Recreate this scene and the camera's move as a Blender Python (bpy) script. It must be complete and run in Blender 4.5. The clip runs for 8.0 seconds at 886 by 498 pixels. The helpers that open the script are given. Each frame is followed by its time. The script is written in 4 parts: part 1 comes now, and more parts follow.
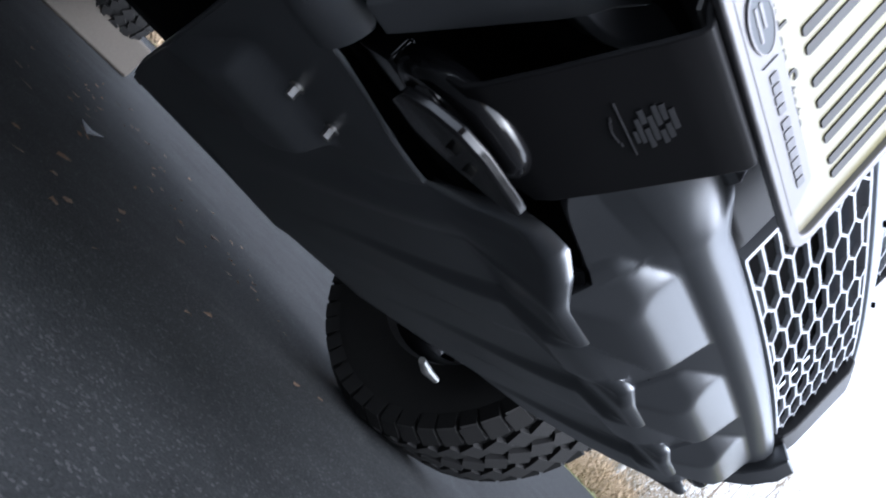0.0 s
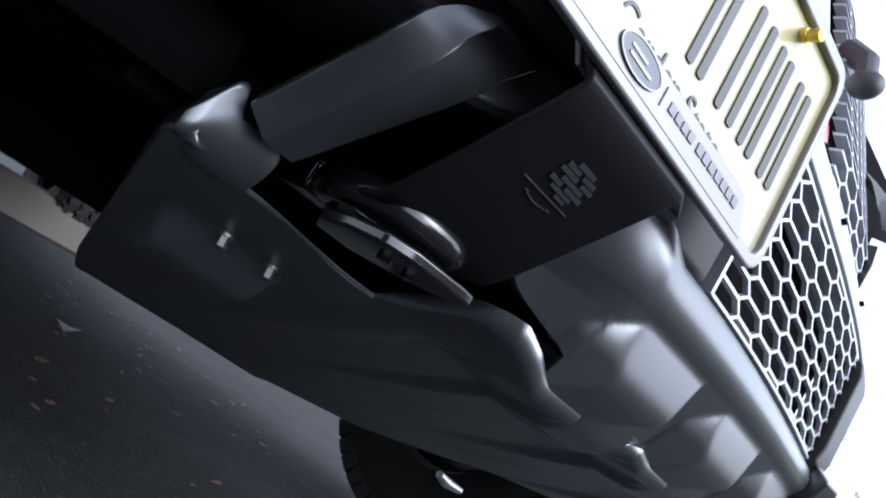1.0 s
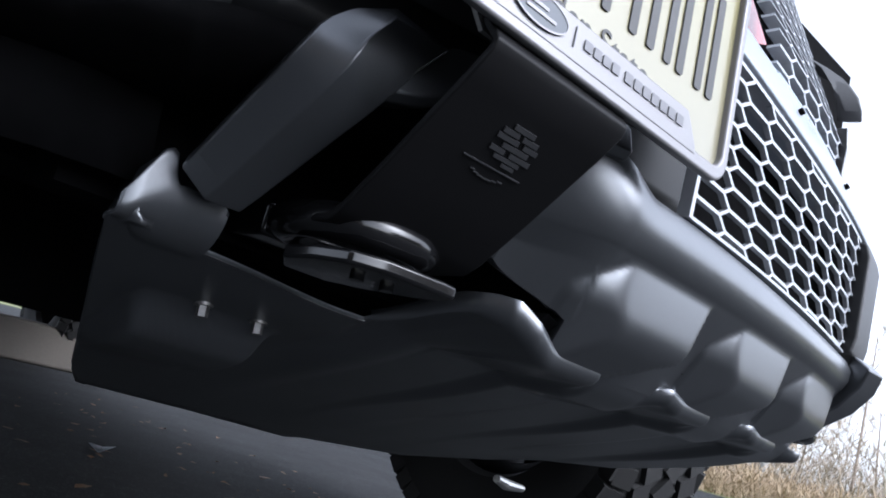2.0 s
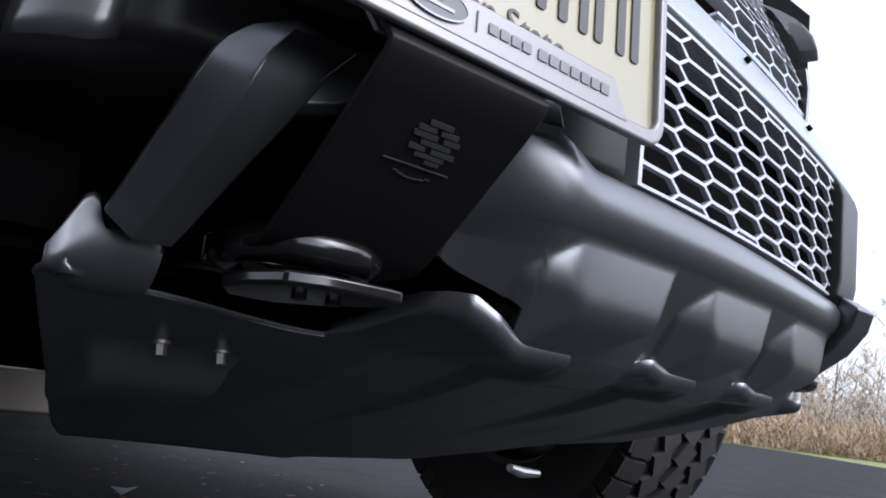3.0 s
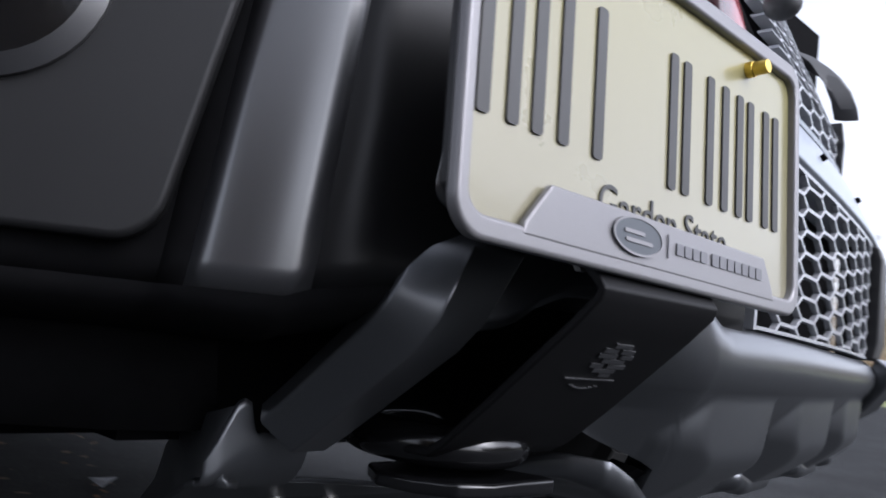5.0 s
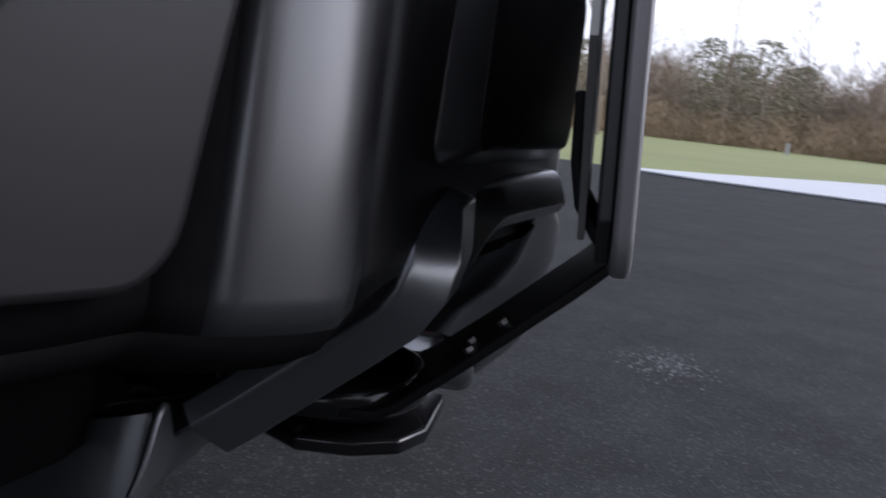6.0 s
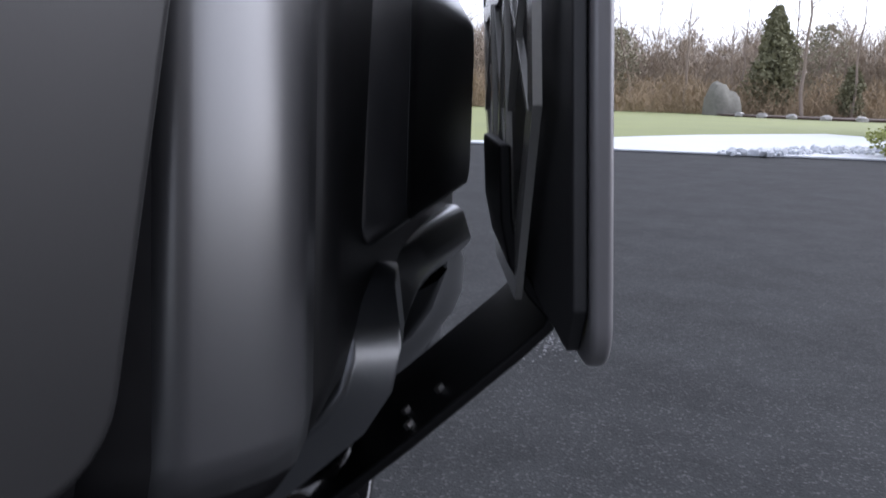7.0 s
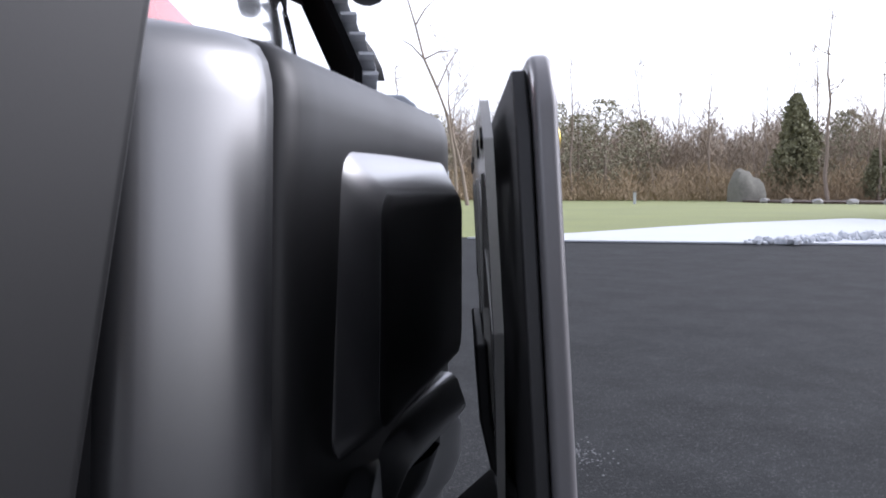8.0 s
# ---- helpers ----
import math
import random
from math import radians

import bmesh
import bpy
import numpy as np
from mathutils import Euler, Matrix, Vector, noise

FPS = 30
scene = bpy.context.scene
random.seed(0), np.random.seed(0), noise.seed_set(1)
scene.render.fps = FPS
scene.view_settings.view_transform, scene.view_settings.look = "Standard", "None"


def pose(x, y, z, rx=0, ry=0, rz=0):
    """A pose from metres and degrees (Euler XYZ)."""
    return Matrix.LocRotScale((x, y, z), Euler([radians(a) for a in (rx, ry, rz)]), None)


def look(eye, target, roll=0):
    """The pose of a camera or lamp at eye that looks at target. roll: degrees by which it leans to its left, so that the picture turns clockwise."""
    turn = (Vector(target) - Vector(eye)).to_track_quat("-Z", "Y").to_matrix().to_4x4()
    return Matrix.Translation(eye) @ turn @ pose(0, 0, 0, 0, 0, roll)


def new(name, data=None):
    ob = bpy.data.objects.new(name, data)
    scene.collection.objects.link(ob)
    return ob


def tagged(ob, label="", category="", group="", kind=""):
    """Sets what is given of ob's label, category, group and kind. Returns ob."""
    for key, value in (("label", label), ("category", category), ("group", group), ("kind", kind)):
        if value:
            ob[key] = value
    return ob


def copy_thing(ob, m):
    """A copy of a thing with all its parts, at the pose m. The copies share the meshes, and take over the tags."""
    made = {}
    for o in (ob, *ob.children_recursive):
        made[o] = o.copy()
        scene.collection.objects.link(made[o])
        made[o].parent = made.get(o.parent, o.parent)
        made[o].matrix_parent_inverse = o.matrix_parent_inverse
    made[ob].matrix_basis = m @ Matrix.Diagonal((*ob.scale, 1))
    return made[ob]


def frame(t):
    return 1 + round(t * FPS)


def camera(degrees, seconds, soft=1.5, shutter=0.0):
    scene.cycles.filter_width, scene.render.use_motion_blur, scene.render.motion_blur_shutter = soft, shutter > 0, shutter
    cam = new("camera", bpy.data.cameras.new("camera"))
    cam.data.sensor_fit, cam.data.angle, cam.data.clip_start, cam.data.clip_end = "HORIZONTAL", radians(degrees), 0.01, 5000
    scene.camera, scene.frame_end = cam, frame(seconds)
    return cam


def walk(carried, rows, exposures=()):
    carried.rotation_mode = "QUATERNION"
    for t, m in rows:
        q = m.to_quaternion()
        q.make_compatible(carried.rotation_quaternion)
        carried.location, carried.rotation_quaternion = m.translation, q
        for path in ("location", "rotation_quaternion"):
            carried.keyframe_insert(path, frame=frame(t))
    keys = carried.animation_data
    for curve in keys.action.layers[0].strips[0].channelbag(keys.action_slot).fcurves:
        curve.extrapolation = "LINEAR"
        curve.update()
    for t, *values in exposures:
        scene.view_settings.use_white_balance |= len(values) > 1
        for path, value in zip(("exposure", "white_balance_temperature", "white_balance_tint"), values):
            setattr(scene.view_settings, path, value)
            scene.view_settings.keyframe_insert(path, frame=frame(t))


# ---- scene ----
LENS = 56.2
cam = camera(LENS, 8.0, soft=1.8, shutter=0.3)


def aim(yaw, pitch, roll):
    """A turn that looks along +y, then yaws to the left, pitches up and leans to its left, in degrees."""
    y, p = radians(yaw), radians(pitch)
    ahead = Vector((-math.sin(y) * math.cos(p), math.cos(y) * math.cos(p), math.sin(p)))
    return look((0, 0, 0), ahead, roll)


# seconds, eye, (yaw, pitch, roll)
PATH = [
    (0.0, (-0.3367, -0.2602, 0.2969), (-44.91, 3.82, 45.65)),
    (0.5, (-0.3275, -0.2763, 0.3144), (-42.96, 7.91, 43.72)),
    (1.0, (-0.3118, -0.2704, 0.3156), (-40.55, 9.68, 31.85)),
    (1.5, (-0.3009, -0.2748, 0.3114), (-39.75, 10.46, 21.61)),
    (3.0, (-0.2585, -0.2978, 0.3273), (-39.64, 10.14, 6.85)),
    (3.5, (-0.2396, -0.3083, 0.3346), (-37.97, 9.89, 3.95)),
    (4.0, (-0.2420, -0.3057, 0.3386), (-36.87, 8.88, 0.82)),
    (4.5, (-0.2674, -0.2836, 0.3692), (-36.65, 9.06, 0.55)),
    (4.7, (-0.3087, -0.2668, 0.4082), (-37.37, 8.85, 3.36)),
    (5.8, (-0.4309, -0.0033, 0.5410), (-75.24, -8.92, 7.52)),
    (6.0, (-0.4176, 0.0155, 0.5469), (-80.24, -9.76, 6.53)),
    (6.5, (-0.3898, 0.0440, 0.5440), (-89.94, -11.76, 3.78)),
    (7.0, (-0.3881, 0.0545, 0.5772), (-90.80, -10.32, 1.81)),
    (7.5, (-0.3790, 0.0492, 0.6123), (-89.31, -6.41, -0.41)),
    (7.9, (-0.3774, 0.0368, 0.6252), (-88.87, -3.99, 0.87)),
    (8.0, (-0.3781, 0.0345, 0.6193), (-88.76, -3.90, 0.04)),
]
EXPOSURES = [(0.0, 1.47, 5600, 12), (1.5, 1.38, 5600, 12), (3.0, 0.98, 5850, 15), (4.7, 0.86, 5850, 15), (6.0, 0.45, 5850, 18), (7.0, 0.95, 5800, 17), (7.5, 0.97, 5800, 17), (8.0, 0.88, 5900, 17)]
walk(cam, [(t, Matrix.Translation(eye) @ aim(*turn)) for t, eye, turn in PATH], EXPOSURES)

# ---- light ----
world = bpy.data.worlds.new("world")
scene.world = world
world.use_nodes = True
wn = world.node_tree.nodes
sky = wn.new("ShaderNodeTexSky")
sky.sky_type, sky.sun_disc = "NISHITA", False
sky.sun_elevation, sky.sun_rotation = radians(36), radians(162)
sky.air_density, sky.dust_density, sky.ozone_density = 0.8, 3.0, 0.6
veil = wn.new("ShaderNodeHueSaturation")  # thin high cloud pales the blue
veil.inputs["Saturation"].default_value, veil.inputs["Value"].default_value = 0.17, 1.55
world.node_tree.links.new(sky.outputs[0], veil.inputs["Color"])
world.node_tree.links.new(veil.outputs[0], wn["Background"].inputs[0])
wn["Background"].inputs[1].default_value = 0.15
sun_lamp = new("sun", bpy.data.lights.new("sun", "SUN"))
sun_lamp.data.energy, sun_lamp.data.angle, sun_lamp.data.color = 0.15, radians(40), (1.0, 0.94, 0.86)
sun_lamp.matrix_world = look((0, 0, 30), (-7.5, 23.1, 30 - 17.6))


# ---- materials ----
def surface(name, color, rough=0.5, metal=0.0, grain=60.0, amount=0.15, bump=0.05, stains=3.0, spec=0.5, coat=0.0, coat_rough=0.08, coat_ior=1.5):
    """A material whose colour and roughness vary at a coarse and a fine scale, with a fine relief."""
    m = bpy.data.materials.new(name)
    m.use_nodes = True
    nt = m.node_tree
    n, l = nt.nodes, nt.links
    b = n["Principled BSDF"]
    co = n.new("ShaderNodeTexCoord")
    fine, big = n.new("ShaderNodeTexNoise"), n.new("ShaderNodeTexNoise")
    fine.inputs["Scale"].default_value, fine.inputs["Detail"].default_value = grain, 5
    big.inputs["Scale"].default_value, big.inputs["Detail"].default_value = stains, 6
    for t in (fine, big):
        l.new(co.outputs["Object"], t.inputs["Vector"])
    mix = n.new("ShaderNodeMix")
    mix.data_type = "RGBA"
    half = n.new("ShaderNodeMath")
    half.operation = "MULTIPLY_ADD"
    half.inputs[1].default_value, half.inputs[2].default_value = 0.5, 0.0
    add = n.new("ShaderNodeMath")
    add.operation = "ADD"
    l.new(fine.outputs[0], add.inputs[0])
    l.new(big.outputs[0], add.inputs[1])
    l.new(add.outputs[0], half.inputs[0])
    l.new(half.outputs[0], mix.inputs["Factor"])
    mix.inputs["A"].default_value = (*[c * (1 - 2 * amount) for c in color], 1)
    mix.inputs["B"].default_value = (*[min(1, c * (1 + 2 * amount)) for c in color], 1)
    l.new(mix.outputs["Result"], b.inputs["Base Color"])
    ro = n.new("ShaderNodeMapRange")
    ro.inputs["To Min"].default_value, ro.inputs["To Max"].default_value = max(0.02, rough - 0.1), min(1, rough + 0.1)
    l.new(big.outputs[0], ro.inputs["Value"])
    l.new(ro.outputs[0], b.inputs["Roughness"])
    b.inputs["Metallic"].default_value = metal
    b.inputs["Specular IOR Level"].default_value = spec
    b.inputs["Coat Weight"].default_value = coat
    b.inputs["Coat Roughness"].default_value = coat_rough
    b.inputs["Coat IOR"].default_value = coat_ior
    if bump:
        bp = n.new("ShaderNodeBump")
        bp.inputs["Strength"].default_value, bp.inputs["Distance"].default_value = bump, 0.002
        l.new(fine.outputs[0], bp.inputs["Height"])
        l.new(bp.outputs[0], b.inputs["Normal"])
    return m


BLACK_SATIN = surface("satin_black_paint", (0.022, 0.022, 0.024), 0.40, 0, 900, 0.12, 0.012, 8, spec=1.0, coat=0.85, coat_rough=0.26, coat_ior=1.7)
GRAINED = surface("grained_black_plastic", (0.009, 0.009, 0.0095), 0.48, 0, 2200, 0.25, 0.02, 8, spec=0.36)
# darker and less glossy than BLACK_SATIN, for the front-facing pieces
FACE_BLACK = surface("dark_bumper_face", (0.007, 0.007, 0.0075), 0.42, 0, 1600, 0.2, 0.02, 8, spec=0.30)
BLACK_MATT = surface("matt_black_plastic", (0.018, 0.018, 0.019), 0.55, 0, 700, 0.2, 0.08, 8)
GUNMETAL = surface("satin_gunmetal_paint", (0.113, 0.118, 0.126), 0.35, 0.86, 900, 0.06, 0.012, 6, coat=0.4, coat_rough=0.22, coat_ior=1.6)
MESH_GREY = surface("silver_grey_paint", (0.36, 0.37, 0.39), 0.35, 0.3, 500, 0.05, 0.02, 10)
BEAM_GREY = surface("pale_grey_satin_paint", (0.33, 0.36, 0.40), 0.30, 0.5, 500, 0.05, 0.02, 6)
STEEL_BLACK = surface("black_powder_coated_steel", (0.005, 0.005, 0.0055), 0.5, 0, 1500, 0.2, 0.06, 12, spec=0.15)
GLOSS_BLACK = surface("gloss_black_steel", (0.005, 0.005, 0.0055), 0.14, 0, 400, 0.2, 0.02, 20)
BARE_STEEL = surface("zinc_steel", (0.55, 0.54, 0.52), 0.35, 1.0, 600, 0.15, 0.05, 30)
DULL_STEEL = surface("dull_zinc_steel", (0.26, 0.255, 0.25), 0.45, 0.9, 600, 0.2, 0.05, 30)
LENS_CLEAR = surface("clear_headlight_lens_over_chrome", (0.80, 0.82, 0.84), 0.10, 0.9, 40, 0.06, 0.0, 12, coat=1.0, coat_rough=0.02)
# black bracket sheet in grey: its sky reflection is put into the colour
SKY_PALED_SHEET = surface("sky_paled_sheet", (0.30, 0.295, 0.28), 0.22, 0.3, 900, 0.1, 0.03, 12, spec=0.8)
WEATHERED = surface("weathered_grey_boulder", (0.17, 0.165, 0.14), 0.9, 0, 5, 0.3, 0.4, 1)
CHROME = surface("chrome", (0.80, 0.80, 0.80), 0.12, 1.0, 300, 0.05, 0.0, 10)
FRAME_ALU = surface("satin_pale_aluminium", (0.195, 0.190, 0.195), 0.36, 0.35, 900, 0.04, 0.02, 10)
RED_PAINT = surface("red_car_paint", (0.32, 0.010, 0.016), 0.25, 0.1, 900, 0.05, 0.0, 5, coat=1.0)
RUBBER = surface("tyre_rubber", (0.011, 0.0108, 0.0106), 0.8, 0, 250, 0.25, 0.15, 9)
# near-black for dark parts, and for shade painted on lip, gap and notches
DARK = surface("near_black", (0.005, 0.005, 0.0054), 0.8, 0, 90, 0.3, 0.1, 5, spec=0.02)
BRASS = surface("brass_screw", (0.72, 0.52, 0.10), 0.3, 0.8, 400, 0.1, 0.02, 20)
BADGE_BLUE = surface("slate_badge", (0.055, 0.062, 0.072), 0.4, 0.2, 400, 0.05, 0.0, 20)
INK_GREY = surface("grey_ink", (0.12, 0.12, 0.13), 0.5, 0, 400, 0.05, 0.0, 20)
INK_BLACK = surface("black_ink", (0.02, 0.02, 0.02), 0.5, 0, 400, 0.05, 0.0, 20)
CONCRETE = surface("beige_concrete", (0.070, 0.061, 0.050), 0.8, 0, 60, 0.15, 0.3, 3)
SNOW = surface("old_snow", (0.46, 0.48, 0.51), 0.7, 0, 6, 0.06, 0.5, 0.8)
GRASS = surface("short_lawn", (0.17, 0.19, 0.065), 0.9, 0, 14, 0.25, 0.6, 0.25)
BARK = surface("grey_brown_bark", (0.26, 0.21, 0.17), 0.9, 0, 12, 0.3, 0.5, 1)
TWIG = surface("bare_twigs", (0.30, 0.245, 0.185), 0.9, 0, 3, 0.4, 0.0, 0.4)
REED = surface("dry_reeds", (0.33, 0.25, 0.16), 0.9, 0, 3, 0.3, 0.0, 0.5)
NEEDLES = surface("evergreen_needles", (0.20, 0.195, 0.115), 0.8, 0, 3, 0.35, 0.0, 0.6)
GREEN_LEAF = surface("muted_green_leaves", (0.25, 0.235, 0.16), 0.8, 0, 3, 0.3, 0.0, 0.5)
MULCH = surface("dark_mulch", (0.06, 0.04, 0.03), 0.95, 0, 30, 0.3, 0.8, 2)
STONE = surface("grey_field_stone", (0.30, 0.29, 0.28), 0.85, 0, 10, 0.25, 0.4, 2)


def asphalt_material():
    m = surface("worn_asphalt", (0.0222, 0.0236, 0.0246), 0.9, 0, 220, 0.5, 0.0, 1.8, spec=0.12)
    n, l = m.node_tree.nodes, m.node_tree.links
    co = n.new("ShaderNodeTexCoord")
    v = n.new("ShaderNodeTexVoronoi")
    v.inputs["Scale"].default_value = 240
    l.new(co.outputs["Object"], v.inputs["Vector"])
    bp = n.new("ShaderNodeBump")
    bp.inputs["Strength"].default_value, bp.inputs["Distance"].default_value = 0.4, 0.002
    l.new(v.outputs["Distance"], bp.inputs["Height"])
    l.new(bp.outputs[0], n["Principled BSDF"].inputs["Normal"])
    # pale chippings here and there
    tint = n.new("ShaderNodeMix")
    tint.data_type = "RGBA"
    old = n["Principled BSDF"].inputs["Base Color"].links[0].from_socket
    w = n.new("ShaderNodeSeparateColor")
    l.new(v.outputs["Color"], w.inputs[0])
    r = n.new("ShaderNodeMapRange")
    r.inputs["From Min"].default_value, r.inputs["From Max"].default_value = 0.86, 1.0
    r.inputs["To Max"].default_value = 0.45
    l.new(w.outputs[0], r.inputs["Value"])
    l.new(r.outputs[0], tint.inputs["Factor"])
    l.new(old, tint.inputs["A"])
    tint.inputs["B"].default_value = (0.105, 0.105, 0.108, 1)
    # worn, darker blotches, broken up at the edges
    worn = n.new("ShaderNodeTexNoise")
    worn.inputs["Scale"].default_value, worn.inputs["Detail"].default_value, worn.inputs["Roughness"].default_value = 2.6, 11, 0.8
    l.new(co.outputs["Object"], worn.inputs["Vector"])
    step = n.new("ShaderNodeMapRange")
    step.inputs["From Min"].default_value, step.inputs["From Max"].default_value = 0.40, 0.60
    step.inputs["To Min"].default_value, step.inputs["To Max"].default_value = 0.76, 1.2
    l.new(worn.outputs[0], step.inputs["Value"])
    scaled = n.new("ShaderNodeVectorMath")
    scaled.operation = "SCALE"
    l.new(tint.outputs["Result"], scaled.inputs[0])
    l.new(step.outputs[0], scaled.inputs["Scale"])
    l.new(scaled.outputs[0], n["Principled BSDF"].inputs["Base Color"])
    return m


ASPHALT = asphalt_material()


def plate_material():
    """Pale plate, buff in the middle and lighter towards its ends, in the plate's own metres."""
    m = surface("buff_plate_enamel", (0.5, 0.47, 0.30), 0.3, 0, 300, 0.02, 0.0, 10, coat=0.5, coat_rough=0.08, coat_ior=1.5)
    n, l = m.node_tree.nodes, m.node_tree.links
    co, sep = n.new("ShaderNodeTexCoord"), n.new("ShaderNodeSeparateXYZ")
    l.new(co.outputs["Object"], sep.inputs[0])
    r = n.new("ShaderNodeMapRange")
    r.inputs["From Min"].default_value, r.inputs["From Max"].default_value = 0.01, 0.16
    l.new(sep.outputs["Z"], r.inputs["Value"])
    mix = n.new("ShaderNodeMix")
    mix.data_type = "RGBA"
    mix.inputs["A"].default_value = (0.21, 0.195, 0.135, 1)
    mix.inputs["B"].default_value = (0.22, 0.20, 0.085, 1)
    l.new(r.outputs[0], mix.inputs["Factor"])
    l.new(mix.outputs["Result"], n["Principled BSDF"].inputs["Base Color"])
    return m


PLATE_BUFF = plate_material()


# ---- mesh tools ----
def part(name, bm, material, parent=None, label="", smooth=True, bevel=0.0, solid=0.0, segments=2):
    """Links a bmesh as one mesh object, under parent if given."""
    bmesh.ops.recalc_face_normals(bm, faces=bm.faces[:])
    me = bpy.data.meshes.new(name)
    bm.to_mesh(me)
    bm.free()
    me.materials.append(material)
    ob = new(name, me)
    if smooth:
        me.polygons.foreach_set("use_smooth", [True] * len(me.polygons))
        me.set_sharp_from_angle(angle=radians(35))
    if solid:
        s = ob.modifiers.new("solid", "SOLIDIFY")
        s.thickness, s.offset = solid, -1
    if bevel:
        b = ob.modifiers.new("bevel", "BEVEL")
        b.width, b.segments, b.limit_method, b.angle_limit = bevel, segments, "ANGLE", radians(30)
        b.harden_normals = True
    if parent:
        ob.parent = parent
    if label:
        tagged(ob, label=label)
    return ob


def thing(name, place, label, category, group="", kind=""):
    e = new(name)
    e.location = place
    e.empty_display_size = 0.05
    return tagged(e, label, category, group, kind)


def box(x0, x1, y0, y1, z0, z1, bm=None, m=None):
    bm = bm or bmesh.new()
    v = bmesh.ops.create_cube(bm, size=1)["verts"]
    t = Matrix.Translation(((x0 + x1) / 2, (y0 + y1) / 2, (z0 + z1) / 2)) @ Matrix.Diagonal((x1 - x0, y1 - y0, z1 - z0, 1))
    bmesh.ops.transform(bm, matrix=(m @ t) if m else t, verts=v)
    return bm


def loft(rings, closed=True, caps=True, bm=None):
    """A skin over rings of equally many points."""
    bm = bm or bmesh.new()
    vs = [[bm.verts.new(p) for p in r] for r in rings]
    k = len(rings[0])
    for a, b in zip(vs, vs[1:]):
        for i in range(k if closed else k - 1):
            j = (i + 1) % k
            bm.faces.new((a[i], a[j], b[j], b[i]))
    if caps and closed:
        bm.faces.new(vs[0][::-1])
        bm.faces.new(vs[-1])
    return bm


def slab(outline, depth, m=None, bm=None):
    """A flat piece: an outline in (x, z), from y = 0 back to y = depth."""
    rings = [[(x, y, z) for x, z in outline] for y in (0.0, depth)]
    if m:
        rings = [[m @ Vector(p) for p in r] for r in rings]
    return loft(rings, bm=bm)


def rounded(x0, x1, z0, z1, r, n=6):
    pts = []
    for cx, cz, a0 in ((x1 - r, z1 - r, 0), (x0 + r, z1 - r, 90), (x0 + r, z0 + r, 180), (x1 - r, z0 + r, 270)):
        for i in range(n + 1):
            a = radians(a0 + 90 * i / n)
            pts.append((cx + r * math.cos(a), cz + r * math.sin(a)))
    return pts


def frame_ring(outer, inner, depth, m=None):
    """A flat ring between two outlines of equally many points."""
    bm = bmesh.new()
    t = m or Matrix.Identity(4)
    rows = [[bm.verts.new(t @ Vector((x, y, z))) for x, z in o] for o, y in ((outer, 0), (inner, 0), (inner, depth), (outer, depth))]
    k = len(outer)
    for a, b in zip(rows, rows[1:] + rows[:1]):
        for i in range(k):
            bm.faces.new((a[i], a[(i + 1) % k], b[(i + 1) % k], b[i]))
    return bm


def tube(points, radius, n=10, bm=None, closed=False, caps=True):
    """A round bar along points; radius may be a list."""
    pts = [Vector(p) for p in points]
    k = len(pts)
    rings, up = [], Vector((0, 0, 1))
    for i, p in enumerate(pts):
        a, b = (pts[i - 1], pts[(i + 1) % k]) if closed else (pts[max(i - 1, 0)], pts[min(i + 1, k - 1)])
        d = (b - a).normalized()
        s = d.cross(up if abs(d.z) < 0.95 else Vector((1, 0, 0))).normalized()
        u = s.cross(d)
        r = radius[i] if isinstance(radius, (list, tuple)) else radius
        rings.append([p + r * (math.cos(2 * math.pi * j / n) * s + math.sin(2 * math.pi * j / n) * u) for j in range(n)])
    if closed:
        return loft(rings + rings[:1], caps=False, bm=bm)
    return loft(rings, caps=caps, bm=bm)


def cylinder(a, b, r, n=16, bm=None, r2=None):
    return tube([a, b], [r, r if r2 is None else r2], n, bm)


def blend(a, b, t):
    t = min(1, max(0, (t - a) / (b - a)))
    return t * t * (3 - 2 * t)


def along(table, x):
    """Straight lines between (x, value) rows."""
    return float(np.interp(x, [r[0] for r in table], [r[1] for r in table]))


# ---- ground ----
def flat(outline, z, nx=1):
    bm = bmesh.new()
    bm.faces.new([bm.verts.new((x, y, z)) for x, y in outline])
    return bm


ground = tagged(part("ground", flat([(-400, -400), (400, -400), (400, 400), (-400, 400)], -0.008), GRASS, smooth=False), "wide lawn of short pale green winter grass", "lawn", kind="structure")
DRIVE = [(-25, -14), (8.2, -14), (9.6, -5.5), (10.6, -1.2), (12.0, 2.0), (17.5, 6.5), (23.0, 11.5), (24.0, 20.0), (20, 30), (-25, 30)]
driveway = tagged(part("driveway", flat(DRIVE, 0.0), ASPHALT, smooth=False), "dark worn asphalt driveway with pale chippings", "driveway", kind="structure")

# ---- truck ----
truck = thing("pickup_truck", (0.4, 1.1, 0.0), "red pickup truck with satin black bumper and grey skid plate", "truck")


def tpart(name, bm, material, label="", parent=None, **k):
    """A part of the truck, built in world metres."""
    p = parent or truck
    o = Vector(truck.location)
    if p is not truck:
        o += p.location
    bmesh.ops.translate(bm, vec=-o, verts=bm.verts[:])
    return part(name, bm, material, p, label, **k)


def bow(x):
    """How far back the bumper's front edge lies at x."""
    return 0.036 + 0.02 * (x - 0.1) + 0.20 * (x - 0.1) ** 2


def lift(x):
    """How much higher the front stands towards the near end."""
    return 0.008 * (1 - blend(0.12, 0.55, x))


